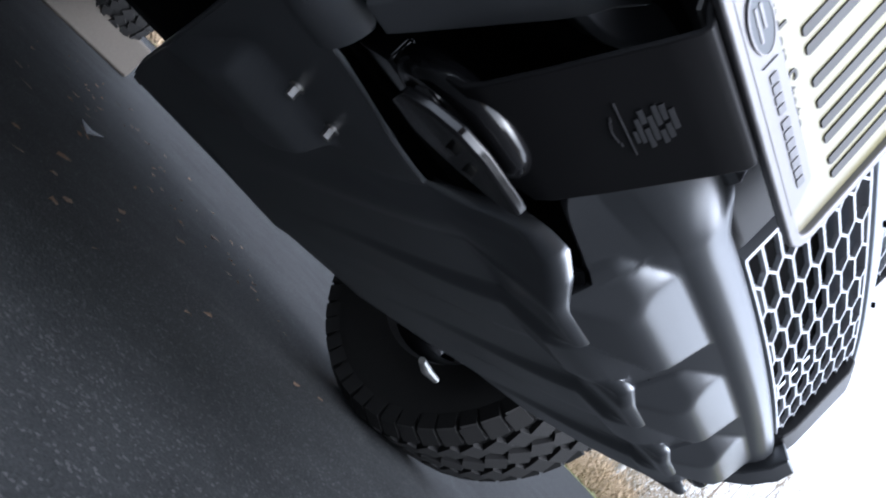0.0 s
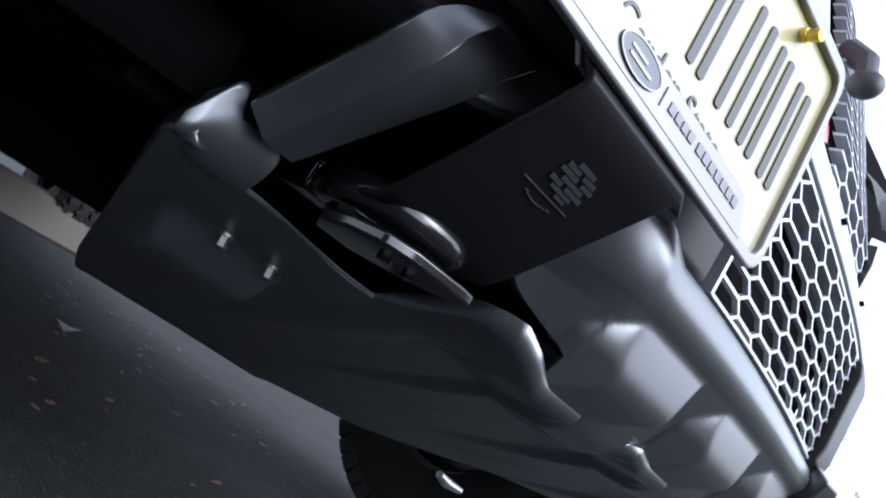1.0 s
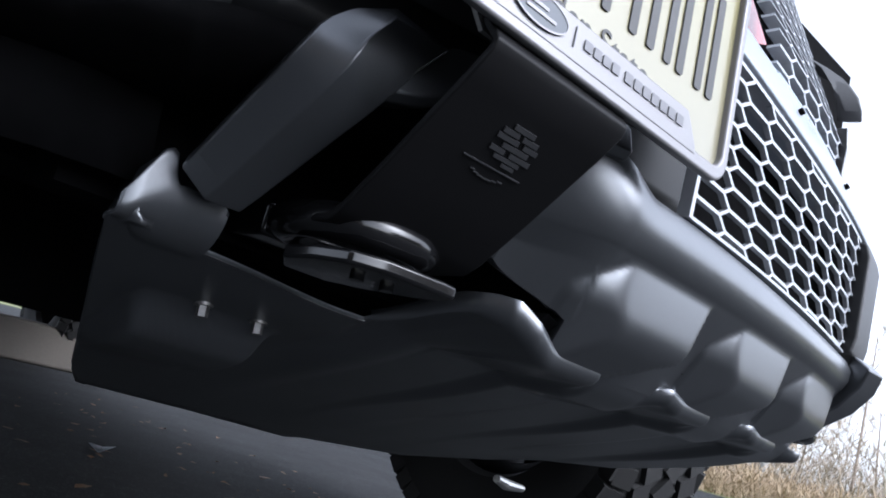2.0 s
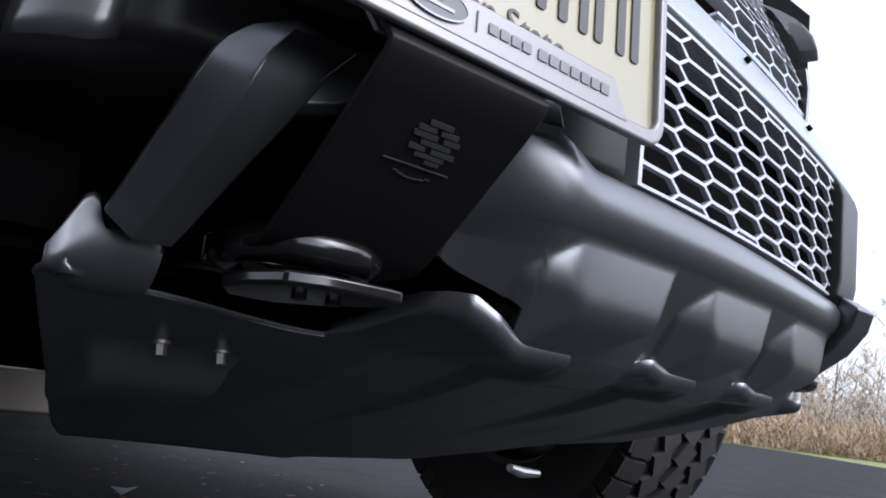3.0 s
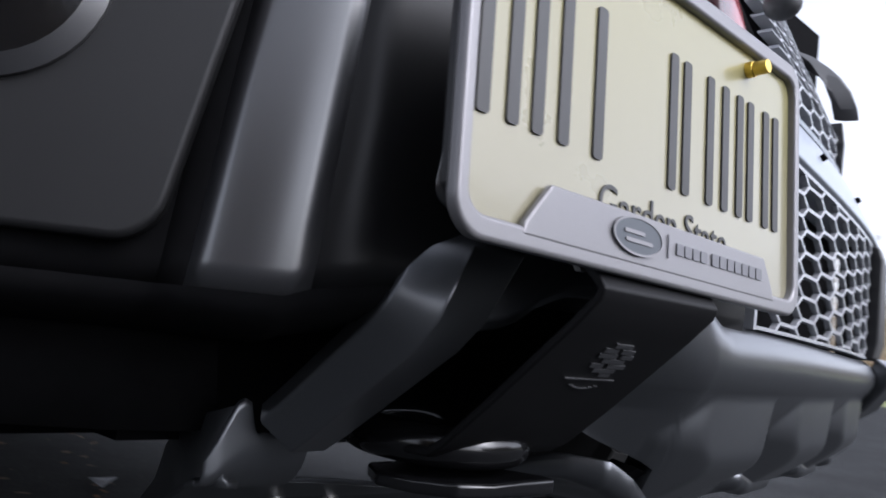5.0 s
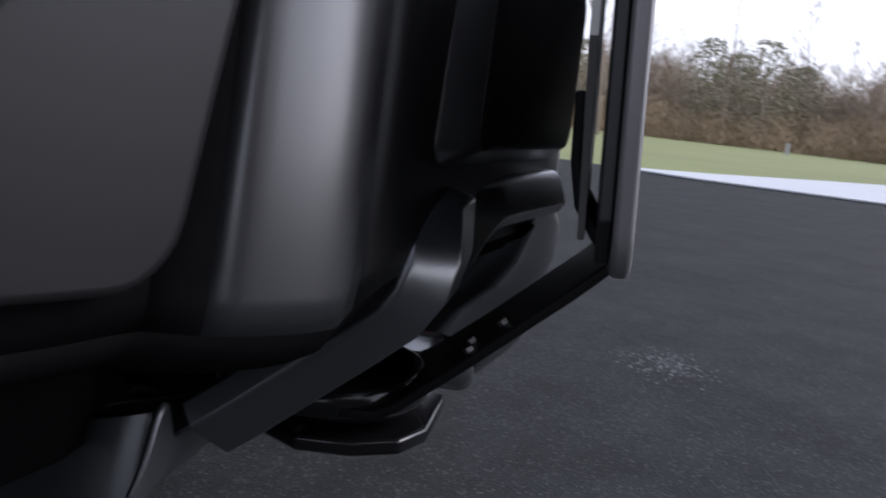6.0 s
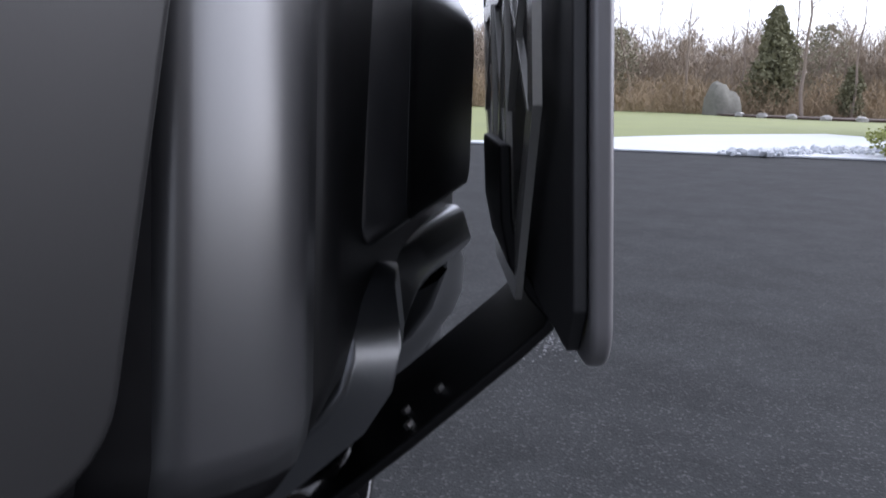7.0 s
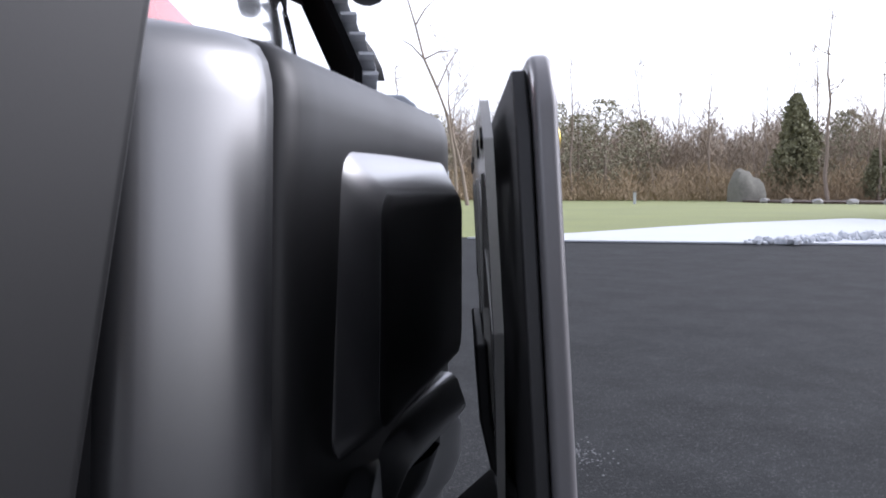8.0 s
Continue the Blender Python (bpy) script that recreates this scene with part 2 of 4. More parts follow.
# bumper, near end: a plan outline drawn up through rounded top and bottom edges
PLAN = [(-0.62, 0.95), (-0.58, 0.55), (-0.45, 0.33), (-0.30, 0.205), (-0.20, 0.150), (-0.180, 0.142), (-0.173, 0.138), (-0.1685, 0.121), (-0.1635, 0.1120), (-0.1607, 0.1085), (-0.1555, 0.1020),
        (-0.1465, 0.0938), (-0.1390, 0.0890), (-0.1365, 0.0878), (-0.1345, 0.0874), (-0.130, 0.0866), (-0.118, 0.0838), (-0.10, 0.0815), (0.0, 0.064), (0.10, 0.0455), (0.125, 0.0425), (0.1735, 0.0430), (0.1745, 0.060), (0.1745, 0.10)]
LEVELS = [(0.455, 0.10), (0.458, 0.05), (0.463, 0.022), (0.470, 0.009), (0.480, 0.002), (0.492, 0.0), (0.56, 0.0), (0.646, 0.0001), (0.652, 0.0006), (0.6580, 0.0022), (0.6630, 0.0055), (0.6665, 0.012), (0.6688, 0.03), (0.6694, 0.05), (0.670, 0.12)]


def bumper_shell(levels, plan=PLAN):
    rows = []
    for z, d in levels:
        row = []
        for x, y in plan:
            lean = 0.13 * (0.66 - z) * (1 - blend(-0.135, -0.115, x))
            row.append((x - lean + 0.45 * d, y - 0.05 * lean + 0.0041 * (1 - blend(-0.135, -0.115, x)) + 0.9 * d, z - 0.010 * (z < 0.5) * (1 - blend(-0.140, -0.118, x))))
        rows.append(row)
    return loft(rows, closed=False)


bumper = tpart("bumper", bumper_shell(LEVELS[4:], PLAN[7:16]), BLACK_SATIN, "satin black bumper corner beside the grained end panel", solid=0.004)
tpart("bumper_front", bumper_shell(LEVELS[4:], PLAN[15:]), FACE_BLACK, "darker, less glossy bumper front behind the plate", solid=0.004)
# this strip of the shell is painted near-black for the dark gap there
tpart("bumper_return", bumper_shell(LEVELS[4:], PLAN[:8]), DARK, "bumper shell beside the end panel, the gap's dark painted on it", solid=0.004)
# the underside's shade is put into a near-black colour
tpart("bumper_lower_lip", bumper_shell(LEVELS[:5]), DARK, "rolled-under lower lip, its shade painted on in near-black", solid=0.004)


def end_panel():
    """The outer panel, which stands proud of the bumper and reaches higher."""
    a, b = Vector((-0.177, 0.1135)), Vector((-0.46, 0.297))
    t = (b - a).normalized()
    n = Vector((-t.y, t.x))
    if n.y > 0:
        n = -n
    length = (b - a).length
    m = Matrix(((t.x, -n.x, 0, a.x), (t.y, -n.y, 0, a.y), (0, 0, 1, 0), (0, 0, 0, 1)))
    out = []
    for u, z in rounded(0.0, length, 0.486, 0.75, 0.020, 6):
        out.append((u + (0.20 * (0.58 - z) + 0.0134) * (1 - u / length), z))
    return slab(out, 0.016, m @ Matrix.Translation((0, -0.0045, 0)))


tpart("bumper_end_panel", end_panel(), GRAINED, "grained black bumper end panel", bevel=0.004, segments=3)


def valance():
    """Near-black skirt, added to fill the dark below the bumper."""
    plan = [(-0.56, 0.64), (-0.52, 0.44), (-0.30, 0.262), (-0.19, 0.205), (-0.155, 0.198), (-0.128, 0.200), (-0.126, 0.26)]
    return loft([[(x + d, y + 0.5 * d, z) for x, y in plan] for z, d in ((0.475, 0.0), (0.44, 0.003), (0.395, 0.010))], closed=False)


tpart("added_skirt", valance(), DARK, "near-black skirt added for the dark under the bumper", solid=0.003)


def fog_ring(r0, r1, h0, h1):
    c, n = Vector((-0.274, 0.172, 0.597)), Vector((-0.545, -0.838, 0.0))
    t = Vector((0.838, -0.545, 0.0))
    rows = []
    for r, h in ((r0, h0), (r1, h1), (r1, h1 - 0.012), (r0, h0 - 0.012)):
        rows.append([c + n * h + r * (math.cos(a) * t + math.sin(a) * Vector((0, 0, 1))) for a in np.linspace(0, 2 * math.pi, 41)[:-1]])
    return loft(rows + rows[:1], caps=False)


fog = tpart("fog_lamp", fog_ring(0.001, 0.044, 0.006, 0.002), GLOSS_BLACK, "dark glass fog lamp in the bumper")
tpart("fog_lamp_rim", fog_ring(0.044, 0.052, 0.009, 0.004), BLACK_SATIN, parent=fog)


def bumper_pad(steps):
    """A raised pad on the bumper's face, from the rings of its chamfered sides."""
    rings = []
    for inset, back in steps:
        x0, x1, z0, z1 = -0.0825 + inset, 0.108 - inset, 0.522 + inset * 0.5, 0.636 - inset * 1.1
        rings.append([(x - 0.13 * (0.60 - z) * (1 - blend(-0.07, 0.05, x)), 0.0645 - 0.185 * (x + 0.078) + back, z) for x, z in rounded(x0, x1, z0, z1, 0.012, 5)])
    return loft(rings)


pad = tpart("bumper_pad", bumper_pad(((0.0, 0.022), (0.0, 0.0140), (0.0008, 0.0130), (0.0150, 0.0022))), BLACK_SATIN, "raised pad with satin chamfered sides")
tpart("pad_face", bumper_pad(((0.0149, 0.0040), (0.0150, 0.0020), (0.0168, 0.0007), (0.021, 0.0))), FACE_BLACK, "darker, less glossy pad face", parent=pad)


# skid plate: the upright leg beside the towing hook
def skid_leg():
    """A bent arm: upright beside the pad, then slanting back to the ear, its outer third chamfered."""
    path = [(0.112, 0.5105), (0.095, 0.5100), (0.0865, 0.5070), (0.0835, 0.5020), (0.0815, 0.484), (0.0835, 0.474), (0.090, 0.464), (0.110, 0.447), (0.150, 0.4142), (0.1625, 0.4048)]
    lean = [-0.086, -0.087, -0.0895, -0.0945, -0.1065, -0.110, -0.1125, -0.114, -0.117, -0.118]
    width = [0.068, 0.068, 0.067, 0.065, 0.058, 0.054, 0.050, 0.046, 0.040, 0.038]
    proud = [0.004, 0.0075, 0.0125, 0.0155, 0.0170, 0.017, 0.017, 0.017, 0.017, 0.017]
    rings = []
    for i, (y, z) in enumerate(path):
        a, b = path[max(i - 1, 0)], path[min(i + 1, len(path) - 1)]
        d = Vector((b[0] - a[0], b[1] - a[1])).normalized()
        n = Vector((d.y, -d.x))  # outwards: to the front and down
        x0, w, th = lean[i], width[i], 0.020
        at = lambda x, k: (x, y - n.x * k, z - n.y * k)
        rings.append([at(x0 + 0.004, 0.012), at(x0, 0.002), at(x0 + 0.0005, -0.0005), at(x0 + 0.36 * w, -proud[i]), at(x0 + w - 0.002, 0.0005 - proud[i]), at(x0 + w, 0.004 - proud[i]), at(x0 + w, 0.012)])
    return loft(rings)


skid = tpart("skid_plate", bmesh.new(), GUNMETAL, "satin gunmetal skid plate")
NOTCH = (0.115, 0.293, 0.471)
PITCH = 0.178


def centre_body():
    """Rounded top ridge, and below it ribs with bulging pads between, sloping down and back."""
    xs = np.linspace(0.062, 0.655, 260)
    prof = [(0.045, 0.484), (0.025, 0.482), (0.010, 0.479), (0.002, 0.473), (-0.003, 0.464), (-0.002, 0.453), (0.003, 0.444)]
    rows = []
    for x in xs:
        rise = 0.018 * (1 - blend(0.094, 0.150, x))
        end = blend(0.62, 0.655, x)
        fold = 1 - blend(0.066, 0.125, x)
        back = lambda z: fold * along([(0.40, 0.032), (0.428, 0.032), (0.446, 0.024), (0.466, 0.012), (0.484, 0.0)], z)
        row = [(x, bow(x) + d + 0.035 * end + back(z), z + (rise + lift(x)) * blend(0.44, 0.475, z) - 0.010 * end) for d, z in prof]
        v = (x - NOTCH[0]) / PITCH
        u = v % 1.0
        if u > 0.97:
            u -= 1.0
        low = along([(0.062, 0.41), (0.110, 0.64), (0.117, 0.69), (0.120, 1.0)], x)
        for s in np.linspace(0.05, low, 30):
            y, z = 0.003 + 0.051 * s, 0.446 - 0.081 * s
            if -0.05 < v < 2.9:
                left = -0.06 + 0.30 * max(0, 1 - s / 0.50) ** 1.5
                rise = (s - 0.10) / 0.46 if s < 0.62 else 1.13 - 1.9 * (s - 0.62)
                faces = ((u - left) / 0.26, (along([(0.0, 0.80), (0.15, 0.785), (0.68, 0.72), (1.0, 0.42)], s) - u) / 0.04, rise, 1.0)
                d = max(0.0, -math.log(sum(math.exp(-18 * q) for q in faces)) / 18 + 0.01)
                y -= 0.021 * d
                z -= 0.004 * d
            row.append((x, bow(x) + y + 0.035 * end + back(z), z))
        row.append((x, row[-1][1] + 0.018, row[-1][2] + 0.007))
        rows.append(row)
    turned = [[(xe, y + e, z) for _, y, z in rows[0]] for xe, e in ((0.0575, 0.050), (0.0578, 0.020), (0.0586, 0.006), (0.0600, 0.0018))]
    return loft(turned + rows, closed=False)


def bridge():
    """The bar behind the bracket that ties the leg's head to the centre shield."""
    rings = []
    for x in np.linspace(-0.062, 0.098, 17):
        y = 0.0700 - 0.265 * (x + 0.05)
        top, low = 0.514 + 0.01 * (x + 0.05), along([(-0.062, 0.462), (-0.036, 0.468), (-0.020, 0.480), (0.0, 0.488), (0.098, 0.490)], x)
        rings.append([(x, y + 0.026, top + 0.001), (x, y + 0.009, top), (x, y + 0.005, top - 0.004), (x, y, low + 0.006), (x, y + 0.004, low), (x, y + 0.018, low)])
    return loft(rings)


def pan_front(x):
    """The y of the pan's rounded front edge."""
    if x < -0.078:
        return 0.172 + 0.004 * max(0.0, (-0.130 - x) / 0.012) ** 2
    return along([(-0.078, 0.190), (0.048, 0.186), (0.060, 0.152), (0.071, 0.104), (0.085, 0.082), (0.105, bow(0.105) + 0.040), (0.3, bow(0.3) + 0.040), (0.5, bow(0.5) + 0.040), (0.64, bow(0.64) + 0.040)], x)


def nose_radius(x):
    if x < -0.078:
        return 0.008 + 0.024 * blend(-0.140, -0.112, x)
    return along([(-0.078, 0.0035), (0.046, 0.0035), (0.066, 0.009), (0.088, 0.014), (0.112, 0.013), (0.13, 0.011), (0.64, 0.010)], x)


def ear_top(x):
    """The upper edge of the pan's upright corner, which meets the foot of the leg."""
    return along([(-0.144, 0.371), (-0.141, 0.382), (-0.1255, 0.4145), (-0.1215, 0.4165), (-0.1180, 0.4145), (-0.1155, 0.404), (-0.1125, 0.3975), (-0.107, 0.3985), (-0.090, 0.3965), (-0.082, 0.396), (-0.0785, 0.393)], x)


def rib_mask(x):
    """1 where a rib of the pan runs up into the shield, 0 where the lip stands free."""
    u = ((x - NOTCH[0]) / PITCH) % 1.0
    return blend(0.36, 0.45, u) * (1 - blend(0.84, 0.95, u)) * (x > NOTCH[0])


def lip_rise(x):
    """The lip's height along the front: high before each notch, then an S down to a low run."""
    if x < 0.03:
        return 0.0
    u = ((x - NOTCH[0]) / PITCH) % 1.0
    low = 1 - blend(-0.16, 0.06, u - 1) if u > 0.62 else 0.0
    if u <= 0.62:
        low = 1 - blend(-0.16, 0.06, u)
    high = low if u > 0.62 else max(low, blend(0.44, 0.62, u))
    return (0.012 + 0.007 * (1 - blend(0.12, 0.16, x))) * high * (1 - blend(0.09, 0.18, pan_front(x)))


def pan_z(x, y):
    z = 0.370 - 0.36 * max(0.0, y - 0.185)
    k = blend(0.05, 0.11, x)
    z -= 0.014 * k * (1 - blend(0.20, 0.45, y))
    u = ((x - NOTCH[0]) / PITCH) % 1.0
    rib = blend(0.38, 0.50, u) * (1 - blend(0.80, 1.0, u))
    z -= 0.010 * rib * k * (1 - blend(0.12, 0.50, y))
    z -= 0.010 * blend(-0.09, 0.04, x) * (1 - blend(0.045, 0.085, x)) * (1 - blend(0.20, 0.30, y))
    seat = blend(-0.080, -0.066, x) * (1 - blend(0.020, 0.034, x))
    return z - seat * 0.024 * (blend(0.262, 0.285, y) - blend(0.30, 0.42, y))


def pan_head(x, n=16):
    """The turned-up front of the pan at x: an ear, a rounded nose, or a rib that runs up into the shield."""
    f, r, m = pan_front(x), nose_radius(x), rib_mask(x)
    zp = pan_z(x, f + r) + lip_rise(x)
    pts = []
    if x < -0.078:
        top = ear_top(x)
        a0 = math.asin(min(1.0, max(0.0, (zp + r - top) / r)))
        for i in range(6):
            pts.append((f, max(top, zp + r) + (min(0.0, zp + r - top)) * i / 6) if a0 == 0 else (f + r - r * math.cos(a0), top))
        for i in range(n - 6):
            a = a0 + (math.pi / 2 - a0) * i / (n - 7)
            pts.append((f + r - r * math.cos(a), zp + r - r * math.sin(a)))
    else:
        high = zp + r * (1.0 if x < 0.05 else 1.4)
        for i in range(n):
            a = radians(-50 + 140 * i / (n - 1))
            pts.append((f + r - r * math.cos(a) + (0.012 * (1 - i / 2) if i < 2 and x > 0.05 else 0.0), min(high, zp + r - r * math.sin(a))))
        if m:
            b = bow(x)
            p0, p1, p2 = Vector((b + 0.0500, 0.3765)), Vector((b + 0.0545, 0.3535)), Vector((b + 0.088, pan_z(x, b + 0.088)))
            for i in range(n):
                t = i / (n - 1)
                q = p0 * (1 - t) ** 2 + p1 * 2 * t * (1 - t) + p2 * t * t
                pts[i] = (pts[i][0] + m * (q.x - pts[i][0]), pts[i][1] + m * (q.y - pts[i][1]))
    return pts


def lower_pan():
    left = [(0.178, -0.144), (0.24, -0.121), (0.34, -0.083), (0.47, -0.034), (0.505, -0.015)]
    xs = sorted(set([-0.0781, -0.0779]) | set(float(q) for q in np.linspace(-0.1405, -0.0785, 40)) | set(float(q) for q in np.linspace(-0.0775, 0.64, 300)))
    rows = []
    for x in xs:
        head = pan_head(x)
        f, r = head[-1][0], lip_rise(x) * (1 - rib_mask(x))
        back = along([(-0.015, 0.505), (0.111, 0.522), (0.245, 0.546), (0.259, 0.536), (0.40, 0.522), (0.489, 0.465), (0.564, 0.39), (0.61, 0.362), (0.62, 0.25), (0.64, 0.17)], x)
        if x < -0.015:
            back = along([(q[1], q[0]) for q in left], x)
        back = max(back, f + 0.008)
        row = [(x, y, z) for y, z in head]
        for s in np.linspace(0, 1, 46)[1:]:
            y = f + (back - f) * s ** 1.3
            row.append((x, y, pan_z(x, y) + r * (1 - blend(0.0, 0.055 + 0.075 * (x < NOTCH[0]), y - f))))
        rows.append(row)
    return loft(rows, closed=False)


def side_flange():
    """The shield's turned-up near edge."""
    edge = [(0.1735, -0.130, -0.1235, 0.4135), (0.180, -0.1345, -0.1250, 0.4115), (0.190, -0.1355, -0.1255, 0.4085), (0.205, -0.1325, -0.1255, 0.4045), (0.222, -0.1270, -0.1240, 0.3985), (0.240, -0.1205, -0.1215, 0.391), (0.258, -0.1140, -0.1180, 0.379), (0.272, -0.1085, -0.1125, 0.366),
            (0.30, -0.0985, -0.1005, 0.349), (0.34, -0.083, -0.085, 0.332), (0.47, -0.034, -0.036, 0.279), (0.507, -0.015, -0.017, 0.262)]
    rows = []
    for y, x, xt, top in edge:
        z = pan_z(x, y)
        rows.append([(x + 0.012, y + 0.003, z - 0.001), (x + 0.004, y, z), (x, y, z + 0.005), (0.5 * (x + xt) - 0.001, y, 0.5 * (z + top)), (xt, y, top), (xt + 0.003, y, top - 0.001)])
    return loft(rows, closed=False)


tpart("leg", skid_leg(), GUNMETAL, parent=skid, bevel=0.0014, segments=3)
tpart("centre_shield", centre_body(), GUNMETAL, parent=skid, solid=0.004)
# no slot is cut here: a black slab carries its shade as colour
tpart("slot_shade", loft([[(xs, y, z) for y, z in ((0.088, 0.4600), (0.083, 0.4705), (0.066, 0.4800), (0.050, 0.4865), (0.0455, 0.4850), (0.050, 0.4790), (0.068, 0.4680))] for xs in (0.0595, 0.0568)]), DARK, "black slab standing for the shaded slot in the shield's near end", parent=skid)
tpart("bridge", bridge(), GUNMETAL, "bar joining the leg to the shield", parent=skid, bevel=0.0015, segments=3)
# black blocks on the shield stand in for the shade of its notches
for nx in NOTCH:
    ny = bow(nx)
    tpart("notch_shade", loft([[(nx - 0.014, ny + 0.056, 0.376), (nx + 0.003, ny + 0.056, 0.374), (nx + 0.004, ny + 0.0385, 0.386), (nx - 0.010, ny + 0.0375, 0.390)], [(nx - 0.010, ny + 0.08, 0.376), (nx + 0.003, ny + 0.08, 0.374), (nx + 0.003, ny + 0.06, 0.388), (nx - 0.004, ny + 0.06, 0.392)]]), DARK, "black block standing for the notch's shade", parent=skid)
tpart("lower_shield", lower_pan(), GUNMETAL, parent=skid, solid=0.003)
tpart("side_flange", side_flange(), GUNMETAL, parent=skid, solid=0.004)
for bx, by in ((-0.035, 0.259), (0.008, 0.256)):
    bz = pan_z(bx, by)
    bm = cylinder((bx, by, bz + 0.002), (bx, by - 0.0005, bz - 0.0012), 0.0066, 16)
    cylinder((bx, by - 0.0005, bz - 0.0012), (bx, by - 0.002, bz - 0.009), 0.0044, 6, bm)
    tpart("skid_bolt", bm, DULL_STEEL, "zinc hexagon bolt", parent=skid)


def far_leg():
    rings = []
    for (x, y, z), w in zip(((0.645, 0.080, 0.470), (0.652, 0.090, 0.450), (0.652, 0.110, 0.425), (0.648, 0.150, 0.395), (0.640, 0.195, 0.372)), (0.020, 0.022, 0.022, 0.020, 0.016)):
        rings.append([(x - w, y, z), (x + w, y, z), (x + w, y + 0.02, z + 0.014), (x - w, y + 0.02, z + 0.014)])
    return loft(rings)


tpart("far_leg", far_leg(), GUNMETAL, parent=skid, bevel=0.003)
# the glint along a hole's rim, added as a chrome tube
tpart("rim_glint", tube([(0.598, 0.42, 0.309), (0.606, 0.418, 0.302), (0.626, 0.416, 0.299), (0.66, 0.416, 0.300), (0.694, 0.42, 0.305)], [0.002, 0.0032, 0.0035, 0.0035, 0.003], 8), CHROME, "chrome tube standing for the glint on a hole's rim", parent=skid)


# lower grille: honeycomb between the skid plate and the beam
def honeycomb(x0, x1, low, high, at, dx, dz, a, wall, depth, up, px, pz):
    """Walls of flat-topped cells; at(x) gives the front's y, low(x) and high(x) the rim's heights, (px, pz) one cell's middle."""
    bm = bmesh.new()
    b = dx - a

    def bar(p, q):
        (xa, za), (xb, zb) = p, q
        xm = min(max((xa + xb) / 2, x0), x1)
        z0, z1 = low(xm) - up(xm), high(xm) - up(xm)
        if max(xa, xb) < x0 or min(xa, xb) > x1 or max(za, zb) < z0 or min(za, zb) > z1:
            return
        lo, hi = 0.0, 1.0
        for s, e, l, h in ((xa, xb, x0, x1), (za, zb, z0, z1)):
            if abs(e - s) < 1e-9:
                continue
            t0, t1 = sorted(((l - s) / (e - s), (h - s) / (e - s)))
            lo, hi = max(lo, t0), min(hi, t1)
        if hi - lo < 0.05:
            return
        xa, za, xb, zb = xa + lo * (xb - xa), za + lo * (zb - za), xa + hi * (xb - xa), za + hi * (zb - za)
        d = Vector((xb - xa, zb - za)).normalized()
        n = Vector((-d.y, d.x)) * wall / 2
        e = d * wall * 0.25
        ring = []
        for yk in (0.0, depth):
            la, lb = up(xa), up(xb)
            ring.append([(xa - e.x + n.x, at(xa) + yk, za - e.y + n.y + la), (xb + e.x + n.x, at(xb) + yk, zb + e.y + n.y + lb), (xb + e.x - n.x, at(xb) + yk, zb + e.y - n.y + lb), (xa - e.x - n.x, at(xa) + yk, za - e.y - n.y + la)])
        loft(ring, bm=bm)

    for i in range(-1, int((x1 - px) / dx) + 2):
        cx = px + i * dx
        off = dz / 2 if i % 2 else 0.0
        for j in range(-2, int((high(x1) + 0.03 - pz) / dz) + 3):
            cz = pz + off + j * dz
            tl, tr, r = (cx - a / 2, cz + dz / 2), (cx + a / 2, cz + dz / 2), (cx + a / 2 + b, cz)
            br = (cx + a / 2, cz - dz / 2)
            bar(tl, tr)
            bar(tr, r)
            bar(r, br)
    return bm


GX0, GX1 = 0.1915, 0.607
grille_y = lambda x: bow(x) + 0.006
grille_low = lambda x: along([(0.19, 0.489), (0.61, 0.483)], x)
grille_high = lambda x: along([(0.19, 0.623), (0.215, 0.621), (0.29, 0.615), (0.343, 0.612), (0.44, 0.608), (0.61, 0.605)], x)
sag = lambda x: -0.03 * (x - 0.24)
lower_grille = tpart("lower_grille", honeycomb(GX0, GX1, grille_low, grille_high, grille_y, 0.0500, 0.0176, 0.0365, 0.0027, 0.005, sag, 0.1655, 0.486), MESH_GREY, "silver grey honeycomb lower grille", smooth=False)


def curved_bar(x0, x1, section, at, n=24, up=lambda x: 0.0):
    """A section of (dy, z) points carried along x, following at(x)."""
    return loft([[(x, at(x) + d, z + up(x)) for d, z in section] for x in np.linspace(x0, x1, n)])


tpart("grille_backing", curved_bar(0.176, 0.65, [(0.030, 0.45), (0.030, 0.625), (0.040, 0.625), (0.040, 0.45)], lambda x: bow(x) + 0.02), DARK, "black grille backing")
tpart("grille_edge", box(0.1885, 0.1925, 0.043, 0.072, 0.486, 0.622), MESH_GREY, parent=lower_grille)
tpart("grille_top_rim", curved_bar(0.189, 0.607, [(0.0, 0.0), (0.0, 0.003), (0.012, 0.003), (0.012, 0.0)], grille_y, 24, grille_high), MESH_GREY, parent=lower_grille)
tpart("grille_low_rim", curved_bar(0.189, 0.607, [(0.0, -0.002), (0.0, 0.0005), (0.012, 0.0005), (0.012, -0.002)], grille_y, 24, grille_low), MESH_GREY, parent=lower_grille)
tpart("grille_end_cap", curved_bar(0.608, 0.688, [(-0.002, 0.481), (-0.006, 0.500), (-0.006, 0.590), (-0.001, 0.606), (0.04, 0.606), (0.04, 0.481)], bow, 6), BLACK_MATT, "black grille end cap", bevel=0.004)
beam = tpart("bumper_beam", curved_bar(0.176, 0.700, [(0.010, 0.004), (0.004, 0.0055), (0.0035, 0.009), (0.010, 0.024), (0.026, 0.055), (0.034, 0.061), (0.098, 0.062), (0.098, 0.004)], bow, 28, grille_high), BEAM_GREY, "pale grey satin bumper beam", bevel=0.002)
